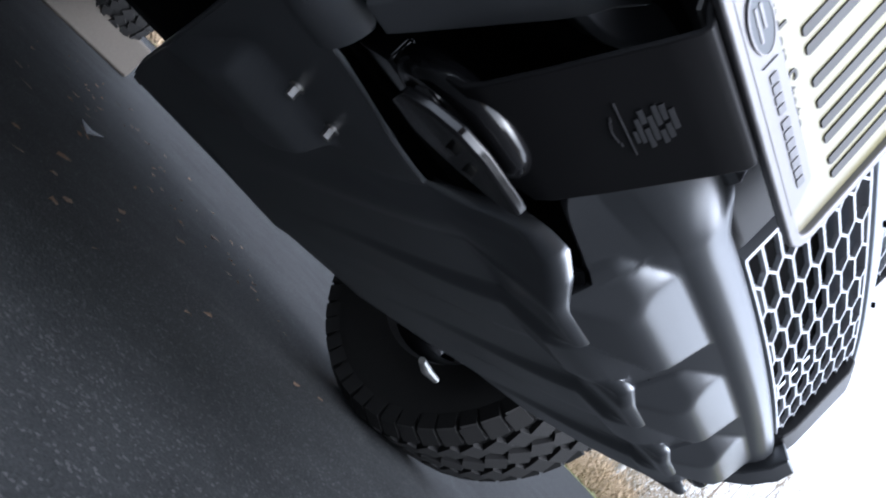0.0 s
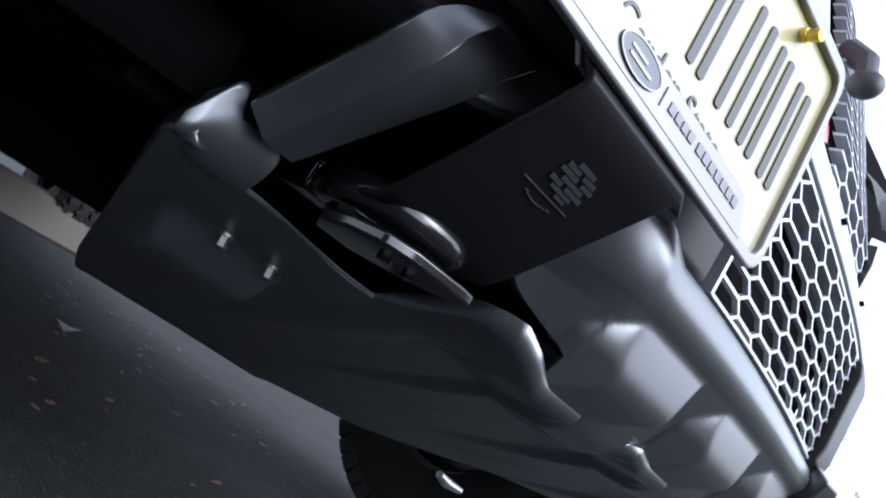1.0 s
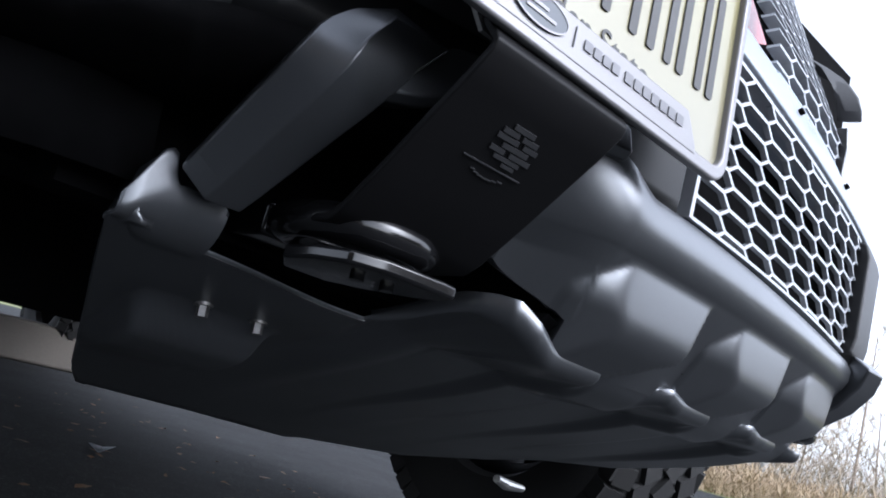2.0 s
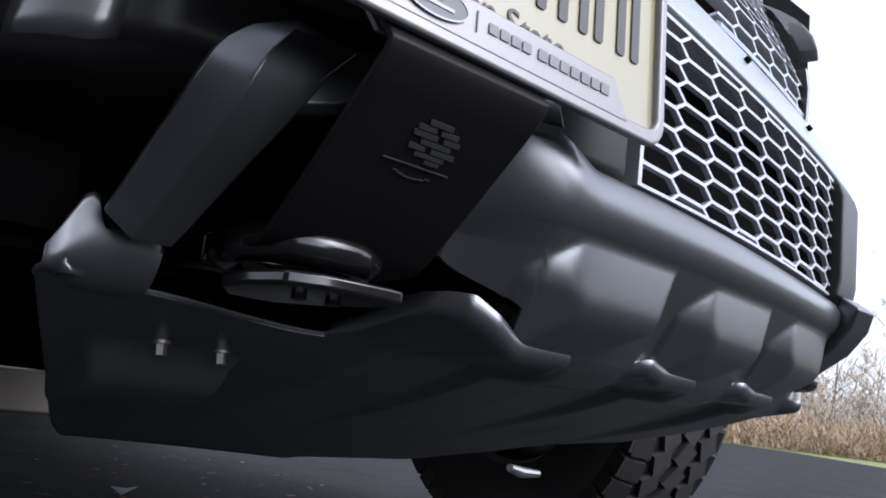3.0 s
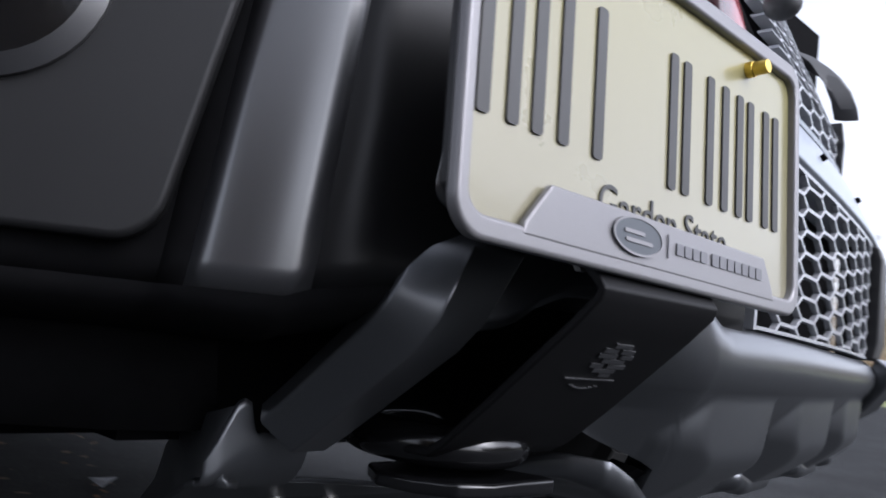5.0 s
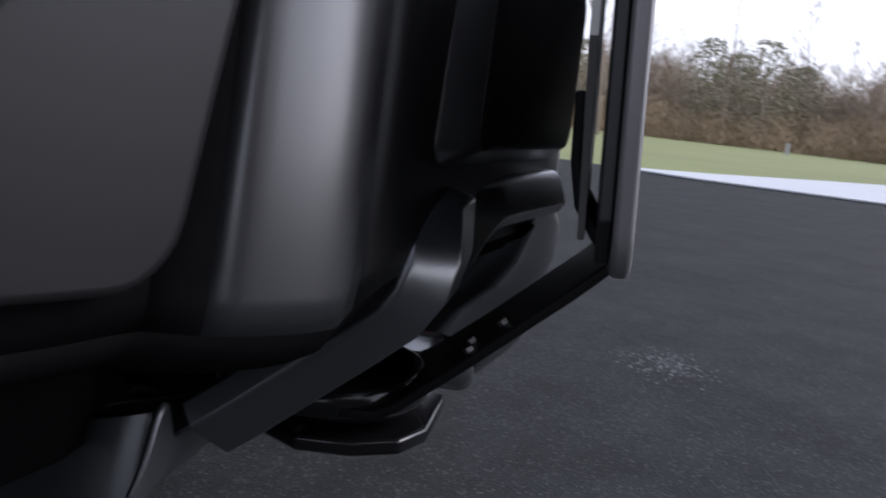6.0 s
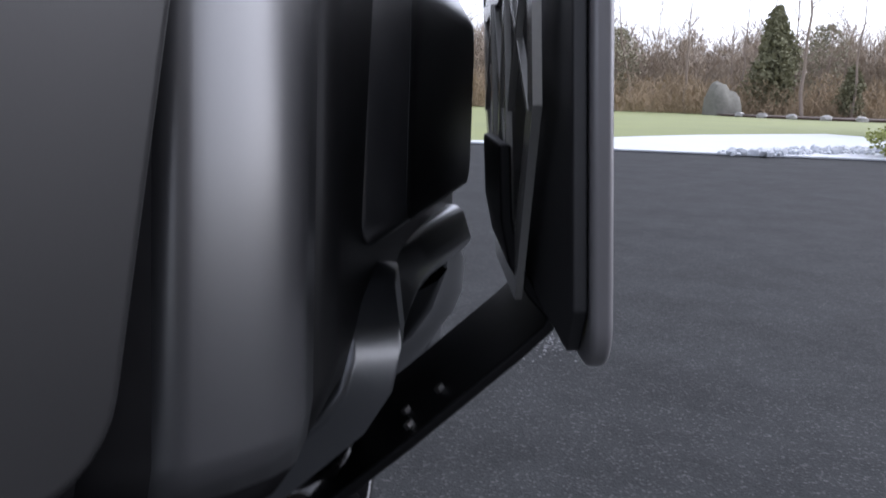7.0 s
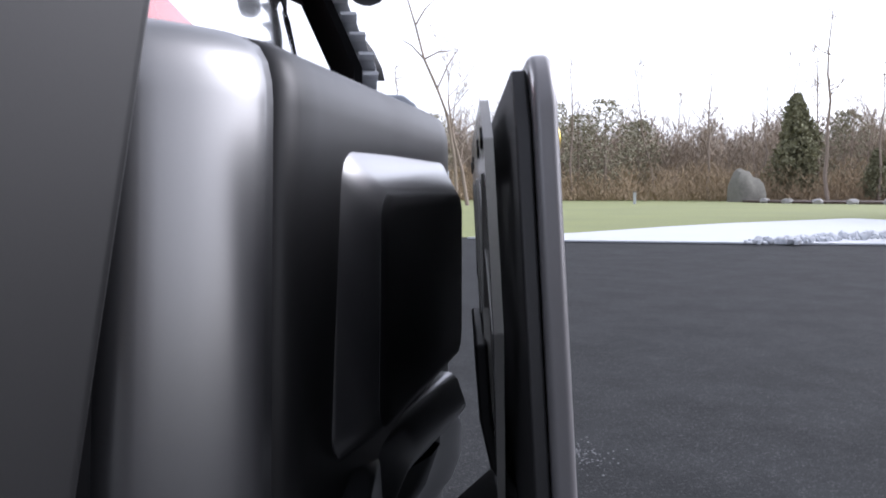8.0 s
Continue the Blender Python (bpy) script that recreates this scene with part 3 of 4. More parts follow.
for hx in (0.364, 0.535):
    hy, hz = bow(hx) + 0.016, grille_high(hx) + 0.036
    tpart("beam_plug", cylinder((hx, hy, hz), (hx, hy - 0.0035, hz + 0.002), 0.0032, 12), DARK, "small black plug", parent=beam)
up_y = lambda x: bow(x) + 0.052
upper_low, upper_high = (lambda x: 0.700), (lambda x: 0.95)
def leaning(bm):
    """The upper grille leans back above its lower rim."""
    for v in bm.verts:
        v.co.y += 0.45 * max(0.0, v.co.z - 0.735)
    return bm


upper = tpart("upper_grille", leaning(honeycomb(0.375, 0.628, upper_low, upper_high, up_y, 0.0500, 0.0176, 0.0365, 0.0027, 0.014, lambda x: 0.0, 0.390, 0.700)), MESH_GREY, "silver grey honeycomb upper grille", smooth=False)
tpart("upper_backing", leaning(curved_bar(0.40, 0.64, [(0.0145, 0.68), (0.0145, 0.735), (0.0145, 0.96), (0.022, 0.96), (0.022, 0.735), (0.022, 0.68)], up_y)), DARK, parent=upper)
tpart("lower_strip", curved_bar(0.375, 0.632, [(-0.003, 0.694), (-0.004, 0.698), (0.0, 0.7015), (0.02, 0.7015), (0.02, 0.694)], up_y), BEAM_GREY, parent=upper)
tpart("strip_below", curved_bar(0.375, 0.632, [(0.004, 0.668), (0.004, 0.693), (0.03, 0.693), (0.03, 0.668)], up_y), GLOSS_BLACK, "gloss black strip under the upper grille", parent=upper)
tpart("grille_side", curved_bar(0.629, 0.640, [(-0.006, 0.668), (-0.008, 0.73), (-0.004, 0.757), (0.02, 0.757), (0.02, 0.668)], up_y, 4), BLACK_SATIN, "black grille side frame", bevel=0.002)


def surround_horn():
    """The grille surround's far arm, sweeping down and forward to a point."""
    path = [((0.604, 0.127, 0.750), 0.002), ((0.609, 0.131, 0.768), 0.007), ((0.616, 0.142, 0.792), 0.011), ((0.625, 0.160, 0.816), 0.014), ((0.633, 0.185, 0.836), 0.016), ((0.640, 0.225, 0.856), 0.018), ((0.645, 0.30, 0.878), 0.020)]
    rings = []
    for (x, y, z), w in path:
        wide = 1.5 * w
        rings.append([(x - wide, y + 0.012, z - 0.6 * w), (x - 0.3 * w, y - 0.004, z - 0.5 * w), (x + w, y, z), (x + w, y + 0.012, z + 0.9 * w), (x - wide, y + 0.024, z + 0.9 * w)])
    return loft(rings)


tpart("grille_surround", surround_horn(), BLACK_MATT, "black pointed grille surround arm", bevel=0.0012)


def lamp_front(x):
    """Where the filler strip over the bumper stands."""
    return along([(-0.46, 0.36), (-0.30, 0.235), (-0.20, 0.176), (-0.15, 0.150), (-0.10, 0.140), (0.0, 0.132), (0.15, 0.140), (0.40, 0.175)], x)


def filler_height(x):
    return along([(-0.44, 0.10), (-0.20, 0.075), (-0.13, 0.038), (-0.06, 0.022), (0.0, 0.011), (0.16, 0.003)], x)


def filler():
    rings = []
    for x in np.linspace(-0.44, 0.16, 28):
        y, h = lamp_front(x), filler_height(x)
        rings.append([(x, y, 0.655), (x, y - 0.002, 0.660), (x, y + 0.002, 0.664 + h), (x, y + 0.010, 0.668 + h), (x, y + 0.05, 0.668 + h), (x, y + 0.05, 0.655)])
    return loft(rings)


def headlight_lens():
    rings = []
    for x in np.linspace(-0.43, 0.42, 36):
        y, z0 = lamp_front(x) + 0.006, 0.668 + filler_height(x)
        rings.append([(x, y + d, z0 + h) for d, h in ((0.0, -0.006), (0.001, 0.02), (0.006, 0.06), (0.016, 0.11), (0.034, 0.16), (0.06, 0.165), (0.06, -0.006))])
    return loft(rings)


tpart("body_filler_strip", filler(), RED_PAINT, "red painted strip over the bumper", bevel=0.002)
tpart("headlight", headlight_lens(), LENS_CLEAR, "clear headlight lens over bright chrome", bevel=0.002)


def sensor():
    bm = bmesh.new()
    bmesh.ops.create_uvsphere(bm, u_segments=16, v_segments=10, radius=0.014, matrix=Matrix.Translation((0.37, 0.118, 0.800)) @ Matrix.Diagonal((1, 1.3, 1.1, 1)))
    tube([(0.37, 0.120, 0.806), (0.375, 0.13, 0.83), (0.385, 0.16, 0.85)], [0.010, 0.012, 0.014], 10, bm)
    return bm


tpart("parking_sensor", sensor(), BLACK_MATT, "black grille sensor housing")


# towing hooks
def loop_points(cx, cy, z, rx, ry, n=40, p=2.4):
    out = []
    for i in range(n):
        a = 2 * math.pi * i / n
        c, s = math.cos(a), math.sin(a)
        out.append((cx + rx * abs(c) ** (2 / p) * (1 if c > 0 else -1), cy + ry * abs(s) ** (2 / p) * (1 if s > 0 else -1), z))
    return out


def tow_hook(cx, cy, z):
    bm = tube(loop_points(cx, cy, z, 0.038, 0.046), 0.0115, 14, closed=True)
    box(cx - 0.040, cx + 0.040, cy + 0.040, cy + 0.14, z - 0.011, z + 0.011, bm)
    return tpart("tow_hook", bm, GLOSS_BLACK, "gloss black tow hook loop", bevel=0.004)


tow_hook(-0.010, 0.142, 0.401)
tow_hook(0.69, 0.215, 0.396)

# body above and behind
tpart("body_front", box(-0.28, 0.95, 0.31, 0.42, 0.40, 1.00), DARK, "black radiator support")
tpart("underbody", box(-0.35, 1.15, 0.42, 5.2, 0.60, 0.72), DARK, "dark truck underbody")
# two added blocks stop light behind the opening and under the truck
tpart("opening_block", box(-0.16, 0.62, 0.235, 0.30, 0.385, 0.66), DARK, "black block added behind the opening to stop light")
tpart("underside_block", box(-0.40, 1.10, 0.75, 3.6, 0.305, 0.60), DARK, "black block added to keep the truck's underside dark")
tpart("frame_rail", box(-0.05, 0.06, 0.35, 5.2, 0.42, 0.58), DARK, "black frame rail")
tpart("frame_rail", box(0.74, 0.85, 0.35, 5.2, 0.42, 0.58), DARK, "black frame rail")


def hood():
    rows = []
    for y, z in ((0.33, 0.84), (0.30, 0.86), (0.29, 0.90), (0.30, 0.96), (0.34, 1.02), (0.42, 1.08), (0.75, 1.15), (1.6, 1.22)):
        rows.append([(x, y + 0.75 * max(0, abs(x - 0.4) - 0.15) ** 2, z - 0.5 * max(0, abs(x - 0.4) - 0.55) ** 2) for x in np.linspace(-0.62, 1.42, 30)])
    return loft(rows, closed=False)


tpart("fender_and_hood", hood(), RED_PAINT, "red painted hood", solid=0.004)
tpart("lower_body", box(-0.56, 1.36, 1.5, 5.4, 0.55, 1.22), RED_PAINT, "red painted doors and bed sides", bevel=0.06, segments=4)
ROOF = [(-0.53, 1.33, 1.66, 3.86, 1.19), (-0.36, 1.16, 2.34, 3.66, 1.86), (-0.30, 1.10, 2.46, 3.58, 1.93)]


def cab_ring(level):
    x0, x1, y0, y1, z = ROOF[level]
    return [Vector((x0, y0, z)), Vector((x1, y0, z)), Vector((x1, y1, z)), Vector((x0, y1, z))]


def pane(side, u0, u1, v0=0.10, v1=0.93):
    """Dark glass set on one sloping side of the cab, as shares of that side."""
    lo, hi = cab_ring(0), cab_ring(1)
    a, b, c, d = lo[side], lo[(side + 1) % 4], hi[(side + 1) % 4], hi[side]
    at = lambda u, v: a.lerp(b, u).lerp(d.lerp(c, u), v)
    n = (b - a).cross(d - a).normalized()
    quad = [at(u0, v0), at(u1, v0), at(u1, v1), at(u0, v1)]
    return loft([[p - n * 0.004 for p in quad], [p + n * 0.004 for p in quad]])


cab = tpart("cab", loft([cab_ring(k) for k in range(3)]), RED_PAINT, "red painted cab", bevel=0.05, segments=4)
for side, u0, u1, name in ((0, 0.05, 0.95, "windscreen"), (1, 0.06, 0.50, "side_window"), (1, 0.54, 0.94, "side_window"), (3, 0.06, 0.46, "side_window"), (3, 0.50, 0.94, "side_window"), (2, 0.08, 0.92, "rear_window")):
    tpart(name, pane(side, u0, u1), GLOSS_BLACK, "dark tinted glass", parent=cab, bevel=0.003)


# wheels
def tyre_mesh():
    R, W = 0.445, 0.155
    sec = [(0.10, 0.235), (0.135, 0.25), (0.152, 0.30), (0.158, 0.35), (0.152, 0.395), (0.138, 0.422), (0.11, 0.430), (0, 0.433)]
    sec = sec + [(-x, r) for x, r in sec[-2::-1]]
    rings = []
    for i in range(73):
        a = 2 * math.pi * i / 72
        rings.append([(x, r * math.cos(a), r * math.sin(a)) for x, r in sec])
    bm = loft(rings, closed=False)
    bmesh.ops.remove_doubles(bm, verts=bm.verts[:], dist=1e-5)
    return bm


def tread_mesh():
    """Chunky tread blocks in five rows, the outer ones lapping over the shoulder."""
    bm = bmesh.new()
    for k in range(48):
        for row, (x, w, r0, ln, skew, off) in enumerate(((-0.131, 0.044, 0.412, 0.046, 0.10, 0), (-0.072, 0.050, 0.424, 0.050, 0.5, 0.4), (0.0, 0.052, 0.425, 0.052, -0.5, 0.1), (0.072, 0.050, 0.424, 0.050, 0.5, 0.7), (0.131, 0.044, 0.412, 0.046, -0.10, 0.5))):
            a = 2 * math.pi * (k + off) / 48
            tilt = 0.5 * (1 if x > 0 else -1) if abs(x) > 0.1 else 0
            m = Matrix.Rotation(a, 4, "X") @ Matrix.Translation((x, 0, r0 + 0.010)) @ Matrix.Rotation(tilt, 4, "Y") @ Matrix.Rotation(skew, 4, "Z")
            box(-w / 2, w / 2, -ln / 2, ln / 2, -0.012, 0.010, bm, m)
            if abs(x) > 0.1:
                s = 1 if x > 0 else -1
                m2 = Matrix.Rotation(a, 4, "X") @ Matrix.Translation((0.152 * s, 0, 0.398)) @ Matrix.Rotation(0.2 * s, 4, "Y")
                box(-0.006, 0.006, -ln / 2 * (0.8 if k % 2 else 1), ln / 2, -0.022 if k % 2 else -0.03, 0.022, bm, m2)
    return bm


def rim_mesh():
    sec = [(0.10, 0.238), (0.12, 0.232), (0.10, 0.215), (-0.05, 0.205), (-0.10, 0.232), (-0.11, 0.24)]
    bm = loft([[(x, r * math.cos(a), r * math.sin(a)) for x, r in sec] for a in np.linspace(0, 2 * math.pi, 49)], closed=False)
    cylinder((0.03, 0, 0), (0.06, 0, 0), 0.09, 24, bm)
    for k in range(6):
        box(0.03, 0.055, -0.022, 0.022, 0.05, 0.21, bm, Matrix.Rotation(2 * math.pi * k / 6, 4, "X"))
    return bm


def wheel(x, y, side):
    w = new("wheel")
    w.parent = truck
    w.location = Vector((x, y, 0.442)) - Vector(truck.location)
    if side < 0:
        w.rotation_euler = (0, 0, math.pi)
    part("tyre", tyre_mesh(), RUBBER, w, "black all-terrain tyre")
    part("tread", tread_mesh(), RUBBER, w, smooth=False)
    part("rim", rim_mesh(), DARK, w, "dark alloy rim")
    return w


wheel(1.33, 1.14, 1)
wheel(-0.52, 1.14, -1)
wheel(1.33, 4.75, 1)
wheel(-0.52, 4.75, -1)
tpart("front_axle", cylinder((-0.4, 1.14, 0.43), (1.2, 1.14, 0.43), 0.035), DARK, "dark axle shaft")
# a gleam on the lower control arm, added as its own bright tube
tpart("arm_gleam", tube([(0.66, 0.595, 0.238), (0.70, 0.61, 0.231), (0.755, 0.625, 0.228)], [0.006, 0.009, 0.006], 10), BARE_STEEL, "bright steel tube standing for a gleam on the lower arm")
tpart("steering_knuckle", box(1.08, 1.18, 1.06, 1.22, 0.33, 0.56), DARK, bevel=0.02)

# ---- plate, its frame and bracket ----
PLATE_M = Matrix.Translation((0, 0, 0.4955)) @ Matrix.Rotation(radians(0.73), 4, "Y") @ Matrix.Rotation(radians(-3.4), 4, "X")


holder = thing("number_plate_holder", (0, 0, 0), "pale aluminium licence plate surround on a black bracket", "plate holder")
holder.matrix_world = PLATE_M
outer = rounded(-0.156, 0.156, 0.0, 0.1615, 0.016, 7)
inner = rounded(-0.149, 0.149, 0.010, 0.151, 0.010, 7)
part("surround", frame_ring(outer, inner, 0.0068), FRAME_ALU, holder, bevel=0.0022, segments=3)
part("name_bar", slab([(-0.118, 0.006), (0.118, 0.006), (0.116, 0.012), (0.104, 0.030), (-0.100, 0.030), (-0.116, 0.012)], 0.004, Matrix.Translation((0, -0.0004, 0))), FRAME_ALU, holder, bevel=0.0012)
part("backing", slab([(-0.154, 0.020), (-0.140, 0.004), (0.140, 0.004), (0.154, 0.020), (0.154, 0.140), (0.146, 0.157), (-0.146, 0.157), (-0.154, 0.140)], 0.0045, Matrix.Translation((0, 0.0072, 0))), BLACK_MATT, holder, "black plastic backing", bevel=0.001)


def oval(cx, cz, rx, rz, y0, depth, n=36):
    return slab([(cx + rx * math.cos(2 * math.pi * i / n), cz + rz * math.sin(2 * math.pi * i / n)) for i in range(n)], depth, Matrix.Translation((0, y0, 0)))


badge = part("badge", oval(-0.035, 0.019, 0.0215, 0.0092, -0.0016, 0.001), BADGE_BLUE, holder, "slate oval badge")
part("badge_rim", frame_ring([(-0.035 + 0.0215 * math.cos(a), 0.019 + 0.0092 * math.sin(a)) for a in np.linspace(0, 2 * math.pi, 37)[:-1]], [(-0.035 + 0.0203 * math.cos(a), 0.019 + 0.0081 * math.sin(a)) for a in np.linspace(0, 2 * math.pi, 37)[:-1]], 0.001, Matrix.Translation((0, -0.0020, 0))), FRAME_ALU, holder)
for bx, bw, bz in ((-0.0475, 0.017, 0.0205), (-0.0465, 0.023, 0.0165)):
    part("badge_mark", slab(rounded(bx, bx + bw, bz - 0.0009, bz + 0.0009, 0.0006, 2), 0.0008, Matrix.Translation((0, -0.0022, 0))), FRAME_ALU, holder)
part("divider", slab(rounded(-0.0075, -0.0068, 0.013, 0.025, 0.0003, 2), 0.0006, Matrix.Translation((0, -0.0013, 0))), INK_GREY, holder)
for x0, x1, h in ((0.001, 0.034, 0.0058), (0.038, 0.100, 0.0064)):
    n = int((x1 - x0) / 0.0078)
    for k in range(n):
        a = x0 + (x1 - x0) * k / n
        part("letter_bar", slab(rounded(a, a + (x1 - x0) / n - 0.0016, 0.016, 0.016 + h, 0.0006, 2), 0.0006, Matrix.Translation((0, -0.0013, 0))), INK_GREY, holder)

plate = thing("licence_plate", (0, 0, 0), "pale buff licence plate with dark characters", "licence plate")
plate.matrix_world = PLATE_M @ Matrix.Translation((0, 0.005, 0))
part("plate_sheet", slab(rounded(-0.150, 0.150, 0.008, 0.152, 0.010, 6), 0.0015), PLATE_BUFF, plate)


def writing(text, size, x, z, y, material, parent, name):
    """Raised lettering that faces the front, its middle at x."""
    cu = bpy.data.curves.new(name, "FONT")
    cu.body, cu.size, cu.align_x, cu.extrude = text, size, "CENTER", 0.0003
    tmp = bpy.data.objects.new(name, cu)
    scene.collection.objects.link(tmp)
    me = bpy.data.meshes.new_from_object(tmp.evaluated_get(bpy.context.evaluated_depsgraph_get()))
    bpy.data.objects.remove(tmp)
    bm = bmesh.new()
    bm.from_mesh(me)
    bmesh.ops.transform(bm, matrix=Matrix.Translation((x, y, z)) @ Matrix.Rotation(radians(90), 4, "X"), verts=bm.verts[:])
    return part(name, bm, material, parent, smooth=False)


writing("Garden State", 0.0235, 0.002, 0.0245, -0.0006, INK_BLACK, plate, "plate_legend")
# each character of the number stands as plain upright bars
for cx, w in ((-0.132, 0.018), (-0.098, 0.018), (-0.063, 0.0), (0.010, 0.014), (0.052, 0.018), (0.086, 0.014), (0.121, 0.014)):
    for bx in ((cx - w / 2, cx + w / 2) if w else (cx,)):
        part("number_bar", slab(rounded(bx - 0.0038, bx + 0.0038, 0.050, 0.122, 0.002, 3), 0.0012, Matrix.Translation((0, -0.0012, 0))), INK_BLACK, plate)
for sx in (-0.089, 0.089):
    bm = cylinder((sx, 0.002, 0.141), (sx, -0.0045, 0.141), 0.0048, 20)
    cylinder((sx, -0.0045, 0.141), (sx, -0.013, 0.141), 0.0042, 14, bm)
    part("plate_screw", bm, BRASS, plate, "brass plate screw", bevel=0.0006)

bracket = thing("plate_bracket", (0, 0.02, 0.49), "black powder-coated steel bracket bolted to the tow hook", "bracket")


def strip(path, x0, x1, t):
    """Bent sheet: a (y, z) path, x0 to x1 wide, t thick."""
    rings = []
    for i, (y, z) in enumerate(path):
        a, b = path[max(i - 1, 0)], path[min(i + 1, len(path) - 1)]
        d = Vector((b[0] - a[0], b[1] - a[1])).normalized()
        n = Vector((-d.y, d.x)) * t
        rings.append([(x0, y, z), (x1, y, z), (x1, y + n.x, z + n.y), (x0, y + n.x, z + n.y)])
    return loft(rings)


def bpart(name, bm, material, label="", **k):
    bmesh.ops.translate(bm, vec=-Vector(bracket.location), verts=bm.verts[:])
    return part(name, bm, material, bracket, label, **k)


ARM = [(0.024, 0.560), (0.022, 0.530), (0.018, 0.512), (0.010, 0.500), (0.004, 0.4935), (0.001, 0.489), (0.003, 0.483), (0.016, 0.470), (0.062, 0.428), (0.090, 0.404), (0.102, 0.397), (0.15, 0.395)]
arm = bpart("arm", strip(ARM, -0.056, 0.052, 0.005), STEEL_BLACK, bevel=0.0015)
CLAMP = [(-0.060, 0.140), (-0.058, 0.112), (-0.046, 0.090), (-0.025, 0.080), (0.010, 0.076), (0.024, 0.076), (0.036, 0.082), (0.041, 0.094), (0.036, 0.116), (0.018, 0.146), (-0.005, 0.168), (-0.04, 0.168)]


def clamp():
    rows = []
    for z, k in ((0.3855, 0.0), (0.382, 0.002), (0.377, 0.0)):
        rows.append([(0.9 * x - 0.001, max(y, 0.081), z - 0.04 * (y - 0.08)) for x, y in CLAMP])
    return loft(rows)


bpart("hook_clamp", clamp(), GLOSS_BLACK, "bevelled black clamp plate", bevel=0.0025, segments=3)
for cx, cy in ((-0.020, 0.112), (0.004, 0.114)):
    bpart("clamp_bolt", cylinder((cx, cy, 0.378), (cx, cy - 0.0005, 0.3725), 0.0045, 6), GLOSS_BLACK, "black clamp bolt")


def truss_rim():
    """The upright sheet behind the plate: chamfered corners, narrowing below to the arm, one wide cut-out."""
    out = [(-0.106, 0.154), (0.106, 0.154), (0.126, 0.140), (0.126, 0.080), (0.054, 0.001), (-0.054, 0.001), (-0.126, 0.080), (-0.126, 0.140)]
    hole = [(-0.108, 0.128), (0.108, 0.128), (0.112, 0.124), (0.112, 0.084), (0.060, 0.030), (-0.060, 0.030), (-0.112, 0.084), (-0.112, 0.124)]
    return frame_ring(out, hole, 0.003, TRUSS_M)


TRUSS_M = Matrix.Translation((0, 0.0165, 0))
truss_ob = part("truss_sheet", truss_rim(), SKY_PALED_SHEET, bracket, "black bracket sheet with triangular cut-outs, sky reflection painted in as grey", smooth=False)
TRUSS_AT = Matrix.Translation(-Vector(bracket.location)) @ PLATE_M
truss_ob.matrix_local = TRUSS_AT


def strut(xa, za, xb, zb, w, lift_back=0.0):
    bm = slab([(xa - w, za), (xa + w, za), (xb + w, zb), (xb - w, zb)], 0.003, TRUSS_M @ Matrix.Translation((0, lift_back, 0)))
    ob = part("strut", bm, SKY_PALED_SHEET, bracket, bevel=0.0005)
    ob.matrix_local = TRUSS_AT


for x0, x1, low in ((-0.112, -0.042, 0.078), (-0.036, 0.036, 0.028), (0.042, 0.112, 0.078)):
    strut(x0, low, x1, 0.130, 0.0026, 0.0004)
    strut(x0, 0.130, x1, low, 0.0026, 0.0010)
for xm in (-0.039, 0.039):
    strut(xm, 0.028, xm, 0.130, 0.0030, 0.0016)
for sx, sz in ((-0.112, 0.141), (-0.060, 0.141), (0.06, 0.141), (0.112, 0.141)):
    nut = part("plate_nut", cylinder((sx, 0.0190, sz), (sx, 0.0203, sz), 0.004, 6), GLOSS_BLACK, bracket, "black nut")
    nut.matrix_local = TRUSS_AT


def emblem():
    """The small emblem cut into the arm's face: slanted slots over two fine lines."""
    pieces = []
    o, ey, n = Vector((0.0, 0.0385, 0.4495)), Vector((0, 0.738, -0.675)), Vector((0, -0.675, -0.738))

    def quad(x0, x1, s0, s1, lean=0.0):
        r = [[o + Vector((x + lean * s, 0, 0)) + ey * s + n * h for x, s in ((x0, s0), (x1, s0), (x1, s1), (x0, s1))] for h in (-0.001, 0.0008)]
        pieces.append(loft(r))

    for x0, x1, s0, s1 in ((-0.004, 0.012, -0.0235, -0.0205), (-0.010, 0.002, -0.0195, -0.0165), (0.005, 0.017, -0.0195, -0.0165), (-0.012, 0.004, -0.0155, -0.0125), (0.008, 0.019, -0.0155, -0.0125), (-0.006, 0.014, -0.0115, -0.0085), (-0.013, -0.002, -0.0075, -0.0045), (0.002, 0.018, -0.0075, -0.0045), (-0.008, 0.012, -0.0035, -0.0010), (0.000, 0.010, 0.0000, 0.0022)):
        quad(x0, x1, s0, s1, 0.35)
    quad(-0.024, 0.020, 0.0050, 0.0058)
    for k in range(7):
        x = -0.014 + 0.0036 * k
        quad(x, x + 0.0036, 0.0098 + 0.0030 * (1 - ((k - 3) / 3.5) ** 2), 0.0105 + 0.0030 * (1 - ((k - 3) / 3.5) ** 2))
    return pieces


# bright studs added for the light that shows through the emblem's slots
for ax, ay, az in ((-0.030, 0.047, 0.4455), (-0.044, 0.060, 0.4335), (-0.022, 0.062, 0.4315)):
    bpart("slot_glint", cylinder((ax, ay, az), (ax, ay + 0.0030, az + 0.0033), 0.0026, 6), BARE_STEEL, "small bright stud standing for light through the emblem slots")

for piece in emblem():
    bpart("emblem_mark", piece, BLACK_SATIN, "small brushed emblem mark", smooth=False)

# ---- far ground ----
tagged(part("kerb", box(-6, 1.6, 4.4, 4.8, 0, 0.215), CONCRETE, bevel=0.02), "beige concrete kerb behind the truck", "kerb", kind="structure")

